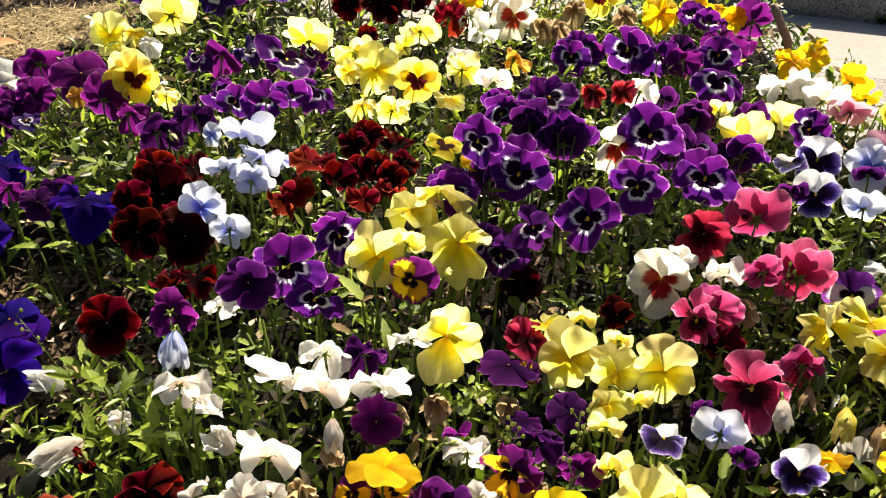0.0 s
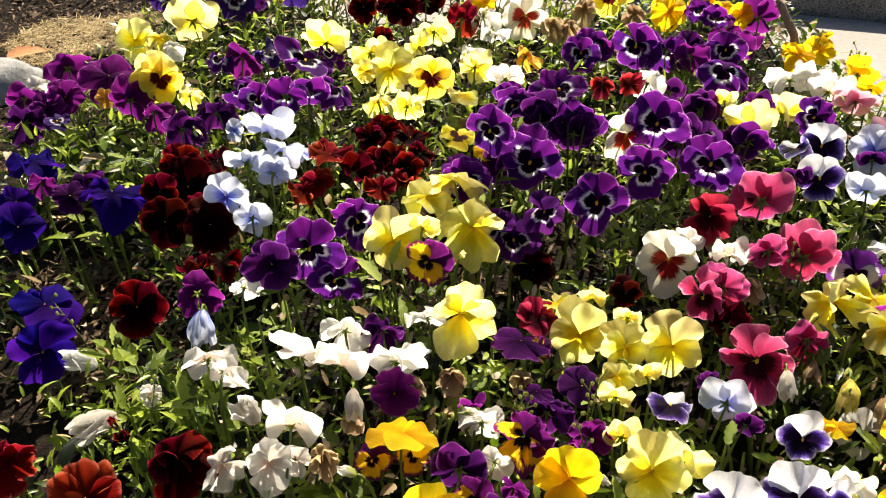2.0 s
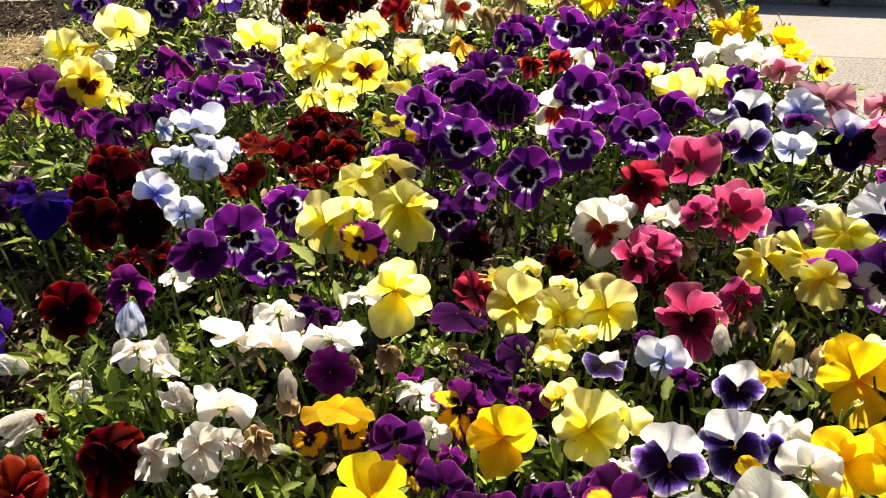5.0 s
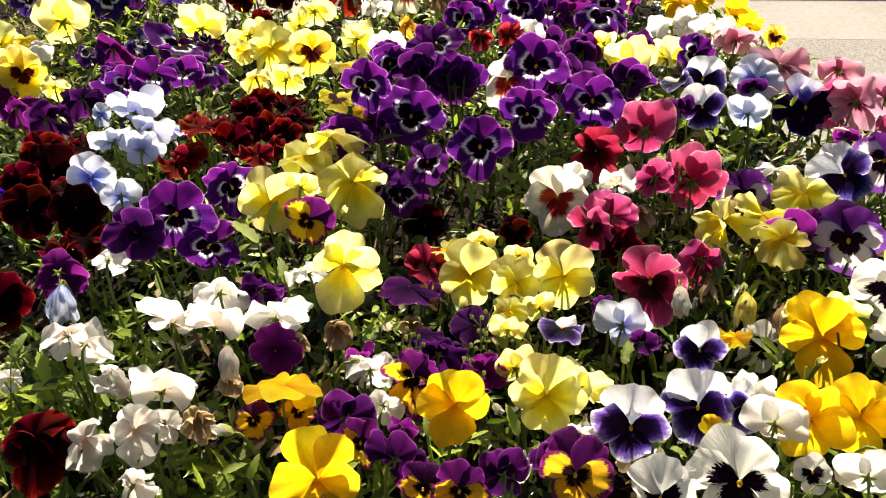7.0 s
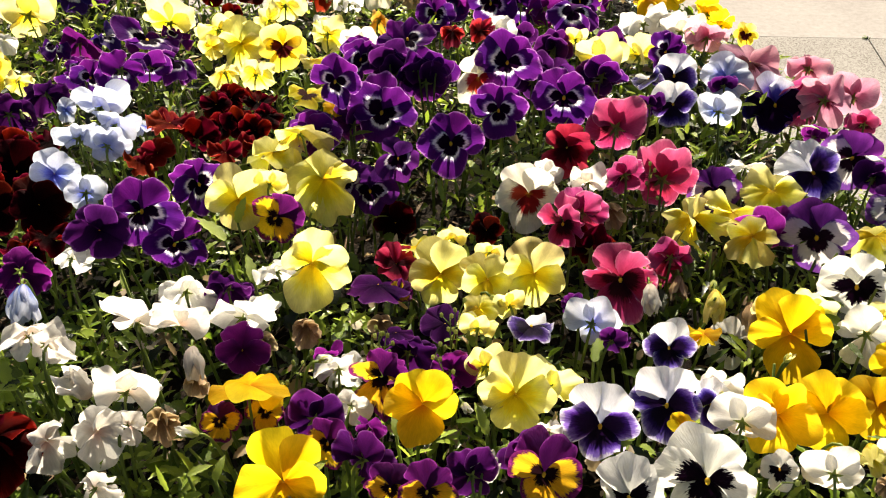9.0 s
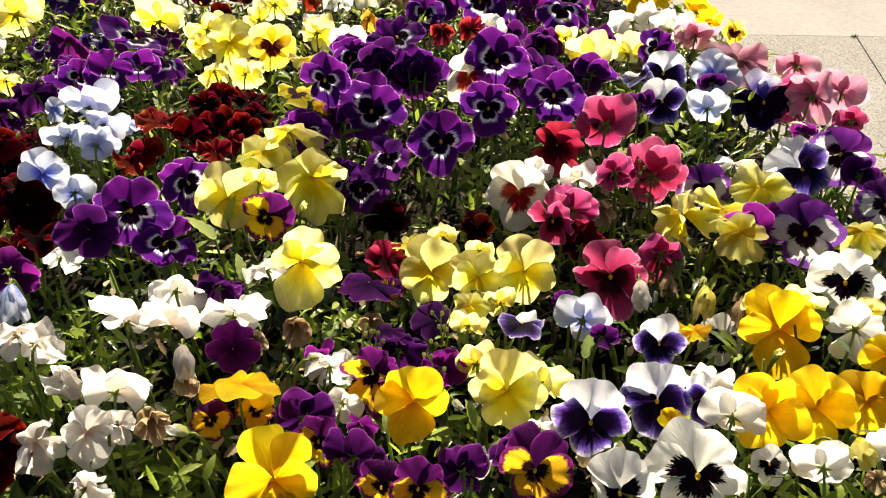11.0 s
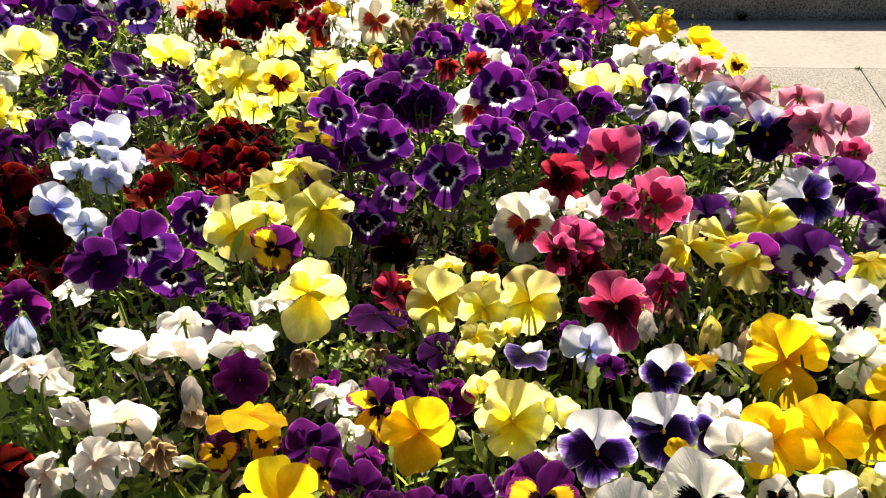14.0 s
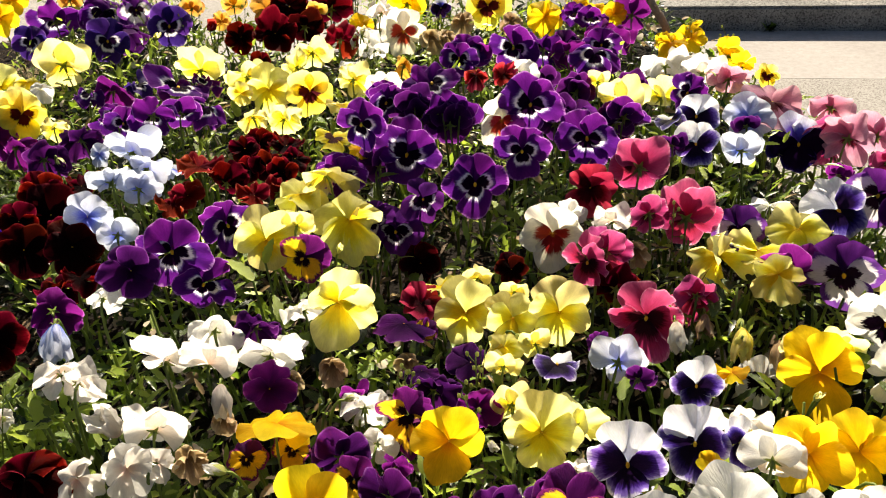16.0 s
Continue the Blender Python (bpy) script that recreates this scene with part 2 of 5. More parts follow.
# variety: (stops of the two upper petals, stops of the side and lower petals, rays, what the label says)
VARIETIES = {
    "purple": ([(0, (0.04, 0.004, 0.075)), (0.55, PURPLE), (0.95, (0.125, 0.010, 0.185)), (1, PURPLE_RIM_GLOW)],
               [(0, BLACK_VIOLET), (0.39, BLACK_VIOLET), (0.42, LILAC_WHITE), (0.485, LILAC_WHITE), (0.525, (0.20, 0.12, 0.34)), (0.59, (0.055, 0.006, 0.125)), (0.95, (0.095, 0.010, 0.175)), (1, PURPLE_RIM_GLOW)], 0.095, "purple pansy with white-ringed dark blotch"),
    "dusk": ([(0, (0.03, 0.004, 0.05)), (0.6, (0.045, 0.006, 0.08)), (1, (0.10, 0.02, 0.16))],
             [(0, BLACK_VIOLET), (0.44, BLACK_VIOLET), (0.48, (0.6, 0.55, 0.65)), (0.53, (0.6, 0.55, 0.65)), (0.60, (0.05, 0.007, 0.09)), (1, (0.09, 0.015, 0.15))], 0.12, "dusky purple pansy, thin white ring"),
    "indigo": ([(0, (0.018, 0.004, 0.06)), (0.6, (0.024, 0.007, 0.095)), (0.94, (0.05, 0.018, 0.16)), (1, (0.16, 0.09, 0.34))],
               [(0, BLACK_VIOLET), (0.36, BLACK_VIOLET), (0.41, LILAC_WHITE), (0.47, LILAC_WHITE), (0.55, (0.026, 0.007, 0.10)), (0.94, (0.05, 0.018, 0.17)), (1, (0.14, 0.07, 0.32))], 0.10, "indigo pansy with a thin white ring"),
    "magenta": ([(0, (0.05, 0.002, 0.06)), (0.45, (0.11, 0.006, 0.12)), (0.92, (0.17, 0.012, 0.18)), (0.96, (0.20, 0.018, 0.21)), (1, (0.42, 0.14, 0.45))],
                [(0, (0.03, 0.001, 0.035)), (0.5, (0.085, 0.005, 0.095)), (0.92, (0.15, 0.010, 0.16)), (0.96, (0.18, 0.014, 0.19)), (1, (0.40, 0.12, 0.43))], 0.06, "plain magenta-purple pansy"),
    "violet": ([(0, (0.016, 0.002, 0.03)), (0.6, (0.040, 0.004, 0.062)), (0.93, (0.075, 0.008, 0.11)), (1, (0.20, 0.06, 0.26))],
               [(0, BLACK_VIOLET), (0.5, (0.03, 0.003, 0.048)), (0.93, (0.06, 0.007, 0.09)), (1, (0.18, 0.05, 0.24))], 0.06, "dark violet pansy with velvety petals"),
    "blue": ([(0, (0.008, 0.001, 0.05)), (0.6, (0.016, 0.002, 0.13)), (1, (0.035, 0.006, 0.22))],
             [(0, (0.006, 0.001, 0.035)), (0.6, (0.014, 0.002, 0.12)), (1, (0.03, 0.006, 0.20))], 0.05, "deep blue-violet pansy"),
    "lemon": ([(0, LEMON), (0.4, LEMON_PALE), (1, (0.82, 0.75, 0.30))],
              [(0, (0.50, 0.25, 0.008)), (0.07, (0.70, 0.42, 0.010)), (0.15, (0.85, 0.62, 0.015)), (0.42, (0.86, 0.68, 0.03)), (0.58, LEMON), (0.78, LEMON_PALE), (1, (0.82, 0.75, 0.28))], 0.14, "pale lemon-yellow pansy"),
    "yellow_face": ([(0, (0.80, 0.55, 0.02)), (0.5, (0.86, 0.68, 0.06)), (1, LEMON_PALE)],
                    [(0, MAROON), (0.46, MAROON), (0.52, (0.84, 0.62, 0.03)), (1, LEMON)], 0.15, "yellow pansy with a dark maroon blotch"),
    "gold": ([(0, (0.85, 0.44, 0.005)), (0.6, GOLD), (1, (0.88, 0.63, 0.02))],
             [(0, (0.80, 0.36, 0.004)), (0.4, GOLD), (1, (0.88, 0.62, 0.018))], 0.10, "plain golden-yellow pansy"),
    "orange": ([(0, (0.36, 0.15, 0.01)), (0.6, (0.58, 0.31, 0.03)), (1, (0.68, 0.44, 0.12))],
               [(0, (0.30, 0.10, 0.01)), (0.5, (0.55, 0.28, 0.03)), (1, (0.64, 0.38, 0.09))], 0.12, "faded orange pansy"),
    "white": ([(0, (0.80, 0.80, 0.66)), (0.4, WHITE), (1, (0.78, 0.77, 0.74))], [(0, (0.84, 0.80, 0.50)), (0.35, WHITE), (1, (0.78, 0.77, 0.74))], 0.10, "plain white pansy with soft petals"),
    "white_face": ([(0, (0.84, 0.84, 0.76)), (0.5, WHITE), (1, (0.78, 0.775, 0.74))],
                   [(0, (0.005, 0.001, 0.006)), (0.53, (0.004, 0.001, 0.005)), (0.57, WHITE), (1, (0.78, 0.77, 0.74))], 0.22, "white pansy with a black rayed blotch"),
    "white_red": ([(0, (0.84, 0.80, 0.62)), (0.5, (0.75, 0.71, 0.60)), (1, (0.76, 0.73, 0.65))],
                  [(0, (0.70, 0.30, 0.02)), (0.12, (0.30, 0.02, 0.012)), (0.50, (0.34, 0.03, 0.02)), (0.62, (0.86, 0.80, 0.60)), (1, (0.76, 0.73, 0.63))], 0.16, "cream-white pansy with brick-red blotches"),
    "sky": ([(0, (0.36, 0.41, 0.74)), (0.45, (0.56, 0.60, 0.78)), (1, (0.70, 0.73, 0.82))],
            [(0, (0.05, 0.05, 0.50)), (0.34, (0.22, 0.28, 0.80)), (0.6, (0.52, 0.58, 0.80)), (1, (0.68, 0.71, 0.82))], 0.18, "light sky-blue pansy"),
    "wine": ([(0, (0.014, 0.0003, 0.0008)), (0.5, (0.040, 0.0005, 0.002)), (0.92, (0.085, 0.0012, 0.0045)), (1, (0.22, 0.014, 0.018))],
             [(0, (0.003, 0.0004, 0.0006)), (0.5, (0.007, 0.0003, 0.0008)), (0.8, (0.036, 0.0005, 0.002)), (0.94, (0.085, 0.0012, 0.0045)), (1, (0.22, 0.014, 0.018))], 0.12, "dark wine-red pansy with a blackish centre"),
    "rust": ([(0, (0.08, 0.001, 0.002)), (0.5, (0.16, 0.003, 0.004)), (0.90, (0.24, 0.008, 0.008)), (1, (0.46, 0.09, 0.07))],
             [(0, (0.04, 0.001, 0.002)), (0.5, (0.12, 0.002, 0.003)), (0.90, (0.21, 0.007, 0.007)), (1, (0.44, 0.08, 0.06))], 0.12, "rust-red pansy with pale petal edges"),
    "scarlet": ([(0, (0.10, 0.004, 0.008)), (0.5, (0.28, 0.010, 0.022)), (1, (0.40, 0.03, 0.05))],
                [(0, (0.012, 0.002, 0.003)), (0.5, (0.05, 0.003, 0.006)), (0.7, (0.30, 0.012, 0.03)), (1, (0.45, 0.05, 0.08))], 0.12, "crimson pansy with a dark blotch"),
    "rose": ([(0, (0.20, 0.007, 0.040)), (0.5, (0.33, 0.030, 0.122)), (0.94, (0.42, 0.070, 0.195)), (1, (0.60, 0.24, 0.36))],
             [(0, (0.012, 0.002, 0.005)), (0.44, (0.03, 0.003, 0.008)), (0.58, (0.28, 0.016, 0.07)), (0.85, (0.36, 0.036, 0.132)), (0.95, (0.42, 0.065, 0.18)), (1, (0.60, 0.24, 0.36))], 0.14, "rose-crimson pansy with a dark blotch"),
    "pink": ([(0, (0.38, 0.09, 0.16)), (0.5, (0.46, 0.17, 0.26)), (1, (0.60, 0.33, 0.41))],
             [(0, (0.06, 0.004, 0.010)), (0.30, (0.10, 0.008, 0.016)), (0.40, (0.45, 0.18, 0.27)), (1, (0.60, 0.34, 0.42))], 0.16, "soft pink pansy with a dark centre"),
    "blue_white": ([(0, (0.66, 0.68, 0.88)), (0.4, (0.82, 0.83, 0.90)), (1, (0.88, 0.88, 0.91))],
                   [(0, BLACK_VIOLET), (0.55, (0.008, 0.003, 0.022)), (0.70, (0.03, 0.010, 0.13)), (0.88, (0.17, 0.11, 0.44)), (1, (0.68, 0.66, 0.84))], 0.13, "white pansy with blue-violet lower petals"),
    "midnight": ([(0, (0.03, 0.02, 0.16)), (0.55, (0.10, 0.07, 0.40)), (0.78, (0.62, 0.62, 0.80)), (1, (0.74, 0.74, 0.82))],
                 [(0, BLACK_VIOLET), (0.86, (0.007, 0.002, 0.018)), (0.96, (0.016, 0.006, 0.07)), (1, (0.08, 0.05, 0.26))], 0.10, "blackish indigo pansy with pale upper petals"),
    "bicolour": ([(0, (0.03, 0.003, 0.035)), (0.6, (0.065, 0.005, 0.075)), (0.94, (0.10, 0.008, 0.11)), (1, (0.26, 0.04, 0.28))],
                 [(0, (0.012, 0.004, 0.006)), (0.34, (0.014, 0.004, 0.006)), (0.40, (0.80, 0.46, 0.015)), (0.80, (0.84, 0.52, 0.02)), (0.90, (0.10, 0.008, 0.06)), (1, (0.20, 0.02, 0.14))], 0.17, "purple and yellow two-coloured pansy"),
    "plum_white": ([(0, (0.02, 0.003, 0.04)), (0.6, (0.05, 0.006, 0.09)), (1, (0.13, 0.02, 0.20))],
                   [(0, (0.018, 0.004, 0.015)), (0.40, (0.018, 0.004, 0.015)), (0.44, (0.74, 0.70, 0.70)), (0.74, (0.72, 0.68, 0.72)), (0.83, (0.14, 0.04, 0.26)), (1, (0.18, 0.05, 0.30))], 0.14, "plum pansy with a broad white ring"),
    "spent": ([(0, (0.16, 0.09, 0.04)), (0.5, (0.34, 0.23, 0.11)), (1, (0.52, 0.40, 0.24))],
              [(0, (0.14, 0.08, 0.04)), (0.5, (0.30, 0.20, 0.10)), (1, (0.50, 0.38, 0.22))], 0.25, "withered beige pansy gone over"),
    "cream": ([(0, (0.74, 0.58, 0.44)), (0.30, (0.74, 0.685, 0.62)), (1, (0.70, 0.68, 0.64))],
              [(0, (0.74, 0.46, 0.36)), (0.30, (0.74, 0.64, 0.58)), (0.55, (0.72, 0.69, 0.65)), (1, (0.70, 0.68, 0.64))], 0.14, "cream-white pansy flushed pale peach"),
    "black_red": ([(0, (0.006, 0.0006, 0.001)), (0.6, (0.016, 0.0008, 0.001)), (0.92, (0.03, 0.001, 0.002)), (1, (0.12, 0.008, 0.008))],
                  [(0, (0.003, 0.0005, 0.0005)), (0.7, (0.008, 0.0006, 0.001)), (0.92, (0.025, 0.001, 0.002)), (1, (0.10, 0.006, 0.006))], 0.1, "blackish red pansy with velvety petals"),
}
SHARE = {"lemon": 0.77, "gold": 0.76, "yellow_face": 0.73, "white": 0.64, "cream": 0.72, "white_face": 0.60, "white_red": 0.60, "sky": 0.5, "midnight": 0.35, "spent": 0.4, "wine": 0.55, "black_red": 0.45, "blue": 0.6}
VELVET = ("wine", "black_red", "rust", "scarlet", "violet", "dusk", "blue", "midnight", "purple", "magenta")
PALE = ("white_face", "white_red", "lemon", "gold", "yellow_face", "sky", "blue_white", "plum_white", "white", "cream")
PETALS = {k: (petal_material(k + "_upper_petal", v[0], v[2] * 0.5, SHARE.get(k, 0.58), 0.55, k in PALE, 0.015 if k in VELVET else 0.09), petal_material(k + "_face_petal", v[1], v[2], SHARE.get(k, 0.58), 0.55, k in PALE, 0.015 if k in VELVET else 0.09)) for k, v in VARIETIES.items()}


# ---- making meshes ----
def mesh_from(name, verts, faces, mat, uvs=None, smooth=True):
    me = bpy.data.meshes.new(name)
    me.from_pydata(verts, [], faces)
    me.materials.append(mat)
    if smooth:
        me.polygons.foreach_set("use_smooth", [True] * len(me.polygons))
    if uvs is not None:
        layer = me.uv_layers.new(name="petal")
        flat = [c for f in faces for i in f for c in uvs[i]]
        layer.data.foreach_set("uv", flat)
    me.update()
    return me


def under(name, me, parent, label=""):
    ob = new(name, me)
    ob.parent = parent
    if label:
        ob["label"] = label
    return ob


def petal_mesh(rng, direction, length, fan, lift, mat, cup, ruffle, curl, notch=0.0, limp=0.0, hinge=0.0, twist=0.0, sag=Vector((0, 0, 0))):
    """One petal in the flower's own frame: face to +z, top to +y. direction: degrees from the top, clockwise."""
    nu, nv = (26, 12) if limp > 0 else (24, 11)
    ph1, ph2, ph3, ph4 = (rng.uniform(0, 6.3) for _ in range(4))
    k1, k2, k3 = rng.choice((2, 3)), rng.choice((4, 5, 6)), rng.choice((7, 8, 10))
    d = radians(direction)
    verts, uvs, faces = [(0.0, 0.0, lift)], [(0.0, 0.0)], []
    fold, rim = rng.uniform(-0.5, 0.5), rng.uniform(-0.02, 0.09)
    for i in range(1, nv + 1):
        v = i / nv
        for j in range(nu + 1):
            u = 2 * j / nu - 1
            reach = length * max(0.0, math.cos(u * 1.50)) ** 0.30
            reach *= 1 + 0.035 * math.sin(k2 * u + ph1) + 0.022 * math.sin(k3 * u + ph2) - notch * math.exp(-(u / 0.22) ** 2)
            r = reach * v
            ang = radians(fan) * u
            x, y = r * math.sin(ang), r * math.cos(ang)
            z = lift + (cup * v * v + hinge * v + twist * u * v - curl * u * u * v) * length
            z += ruffle * length * v ** 2.4 * (math.sin(k1 * 1.6 * u + ph2) + 0.40 * math.sin(k2 * 1.7 * u + ph3))
            z += 0.35 * ruffle * length * v ** 6 * math.sin(k3 * 1.5 * u + ph4)
            z += rim * length * max(0.0, (v - 0.72) / 0.28) ** 2 * (0.6 + 0.9 * math.sin(k1 * u + ph4))
            z += 0.012 * length * v * math.sin(11 * u + ph1 + 2 * v)
            z += limp * length * v * v * (math.sqrt(u * u + 0.06) * 1.2 - 0.6 + fold * u)
            y *= 1 - 0.22 * limp * v
            x *= 1 - 0.16 * limp * v
            fall = length * v * v
            verts.append((x * math.cos(d) + y * math.sin(d) + sag.x * fall, -x * math.sin(d) + y * math.cos(d) + sag.y * fall, z + sag.z * fall))
            uvs.append((u * fan / 180 + direction / 180, v))
    w = nu + 1
    for j in range(nu):
        faces.append((0, 1 + j + 1, 1 + j))
        for i in range(nv - 1):
            p = 1 + i * w + j
            faces.append((p, p + 1, p + w + 1, p + w))
    return mesh_from("petal", verts, faces, mat, uvs)


def furled_mesh(rng, direction, length, layer, mat):
    """One petal of a flower that is closing: wrapped round the axis, which runs to +z, full in the middle."""
    nu, nv = 14, 10
    verts, uvs, faces = [], [], []
    wide, turn, flare, lean = rng.uniform(0.20, 0.27) * length, rng.uniform(-0.7, 1.1), rng.uniform(0.0, 0.7), rng.uniform(-0.25, 0.25)
    ph = rng.uniform(0, 6.3)
    for i in range(nv + 1):
        v = i / nv
        r = wide * (math.sin(math.pi * min(1.0, 0.05 + 0.80 * v)) ** 0.75 + flare * v ** 4) + 0.006 * length * layer
        for j in range(nu + 1):
            u = 2 * j / nu - 1
            b = radians(direction) + 1.25 * u + turn * v
            tall = length * (v - 0.30 * u * u * v * v + 0.09 * math.sin(6 * u + ph) * v ** 3)
            rr = r * (1 + 0.13 * math.sin(5 * u + ph + 4 * v) + 0.07 * math.sin(11 * u - 3 * v + ph) + 0.10 * math.sin(7 * v + 2 * ph + u))
            verts.append((rr * math.sin(b) + lean * length * v * v * 0.5, rr * math.cos(b) - 0.10 * length * v * v, tall - 0.08 * length))
            uvs.append((u * 0.3 + direction / 180, 0.25 + 0.75 * v))
    w = nu + 1
    for i in range(nv):
        for j in range(nu):
            p = i * w + j
            faces.append((p, p + 1, p + w + 1, p + w))
    return mesh_from("petal", verts, faces, mat, uvs)


def tube(points, radii, mat, name, sides=6):
    verts, faces = [], []
    pts = [Vector(p) for p in points]
    for i, p in enumerate(pts):
        along = (pts[min(i + 1, len(pts) - 1)] - pts[max(i - 1, 0)]).normalized()
        side = along.cross(Vector((0.31, 0.87, 0.38))).normalized()
        other = along.cross(side)
        for k in range(sides):
            b = 2 * math.pi * k / sides
            verts.append(p + radii[i] * (side * math.cos(b) + other * math.sin(b)))
    for i in range(len(pts) - 1):
        for k in range(sides):
            k2 = (k + 1) % sides
            faces.append((i * sides + k, i * sides + k2, (i + 1) * sides + k2, (i + 1) * sides + k))
    faces.append(tuple(range(sides))[::-1])
    faces.append(tuple(range((len(pts) - 1) * sides, len(pts) * sides)))
    return mesh_from(name, verts, faces, mat)


def calyx_mesh(rng, size):
    """Five pointed sepals behind the petals."""
    verts, faces = [], []
    for k in range(5):
        b = 2 * math.pi * (k + 0.5) / 5 + rng.uniform(-0.2, 0.2)
        c, s, n = math.cos(b), math.sin(b), len(verts)
        for r, wd, z in ((0.0, 0.035, -0.10), (0.05, 0.028, -0.10), (0.10, 0.018, -0.11 - rng.uniform(0, 0.05)), (0.145, 0.003, -0.11 - rng.uniform(0, 0.08))):
            for side in (-1, 1):
                verts.append(((c * r - s * wd * side) * size, (s * r + c * wd * side) * size, z * size))
        for i in range(3):
            q = n + 2 * i
            faces.append((q, q + 1, q + 3, q + 2))
    return mesh_from("calyx", verts, faces, STEM)


def eye_mesh(size, lift):
    """The small raised yellow throat."""
    verts, faces, n = [], [], 8
    for r, z in ((0.034, 0.008), (0.030, 0.024), (0.016, 0.032)):
        for k in range(n):
            b = 2 * math.pi * k / n
            verts.append((r * size * math.cos(b) * 0.8, r * size * math.sin(b) * 1.25 - 0.012 * size, (z + lift) * size))
    for i in range(2):
        for k in range(n):
            faces.append((i * n + k, i * n + (k + 1) % n, (i + 1) * n + (k + 1) % n, (i + 1) * n + k))
    faces.append(tuple(range(2 * n, 3 * n)))
    return mesh_from("eye", verts, faces, EYE_YELLOW)


def far_edge(x):
    """Where the bed ends towards the kerb: farther back beside the bare soil."""
    return 1.98 + 0.30 * max(0.0, min(1.0, (-0.25 - x) / 0.25))


def soil_height(x, y):
    """The bed: a mound of soil that falls to the paving on all sides."""
    z = 0.035 + 0.022 * noise.noise((x * 3.1, y * 3.1, 0.3)) + 0.008 * noise.noise((x * 14, y * 14, 2.0))
    w = 0.05 * noise.noise((x * 2.0, y * 2.0, 5.0))
    s = max(0.0, min(1.0, (0.92 + w - x) / 0.28, (far_edge(x) + w - y) / 0.3, (x + 2.05 + w) / 0.3, (y + 0.10 + w) / 0.25))
    s = s * s * (3 - 2 * s)
    return PAVE_Z - 0.03 + (z - PAVE_Z + 0.03) * s


PAVE_Z = -0.30
count = [0]
FORMS = {"purple": (0.97, 1.05), "dusk": (0.97, 1.05), "midnight": (1.0, 1.04), "plum_white": (0.94, 1.0), "blue_white": (1.06, 0.93)}      # reach of the upper and of the side petals
FACES = ("purple", "plum_white", "white_face", "blue_white", "midnight", "rose", "indigo", "bicolour", "dusk")
KINDS = {k: "%s_pansy" % c for c, ks in {"purple": "purple dusk magenta violet plum_white", "blue": "indigo blue sky blue_white midnight", "yellow": "lemon yellow_face gold orange", "white": "white white_face white_red cream",
                                        "red": "wine rust scarlet black_red", "pink": "rose pink", "two_coloured": "bicolour", "withered": "spent"}.items() for k in ks.split()}


HEADS = []          # where the flower heads stand: x, y, lower edge, half width


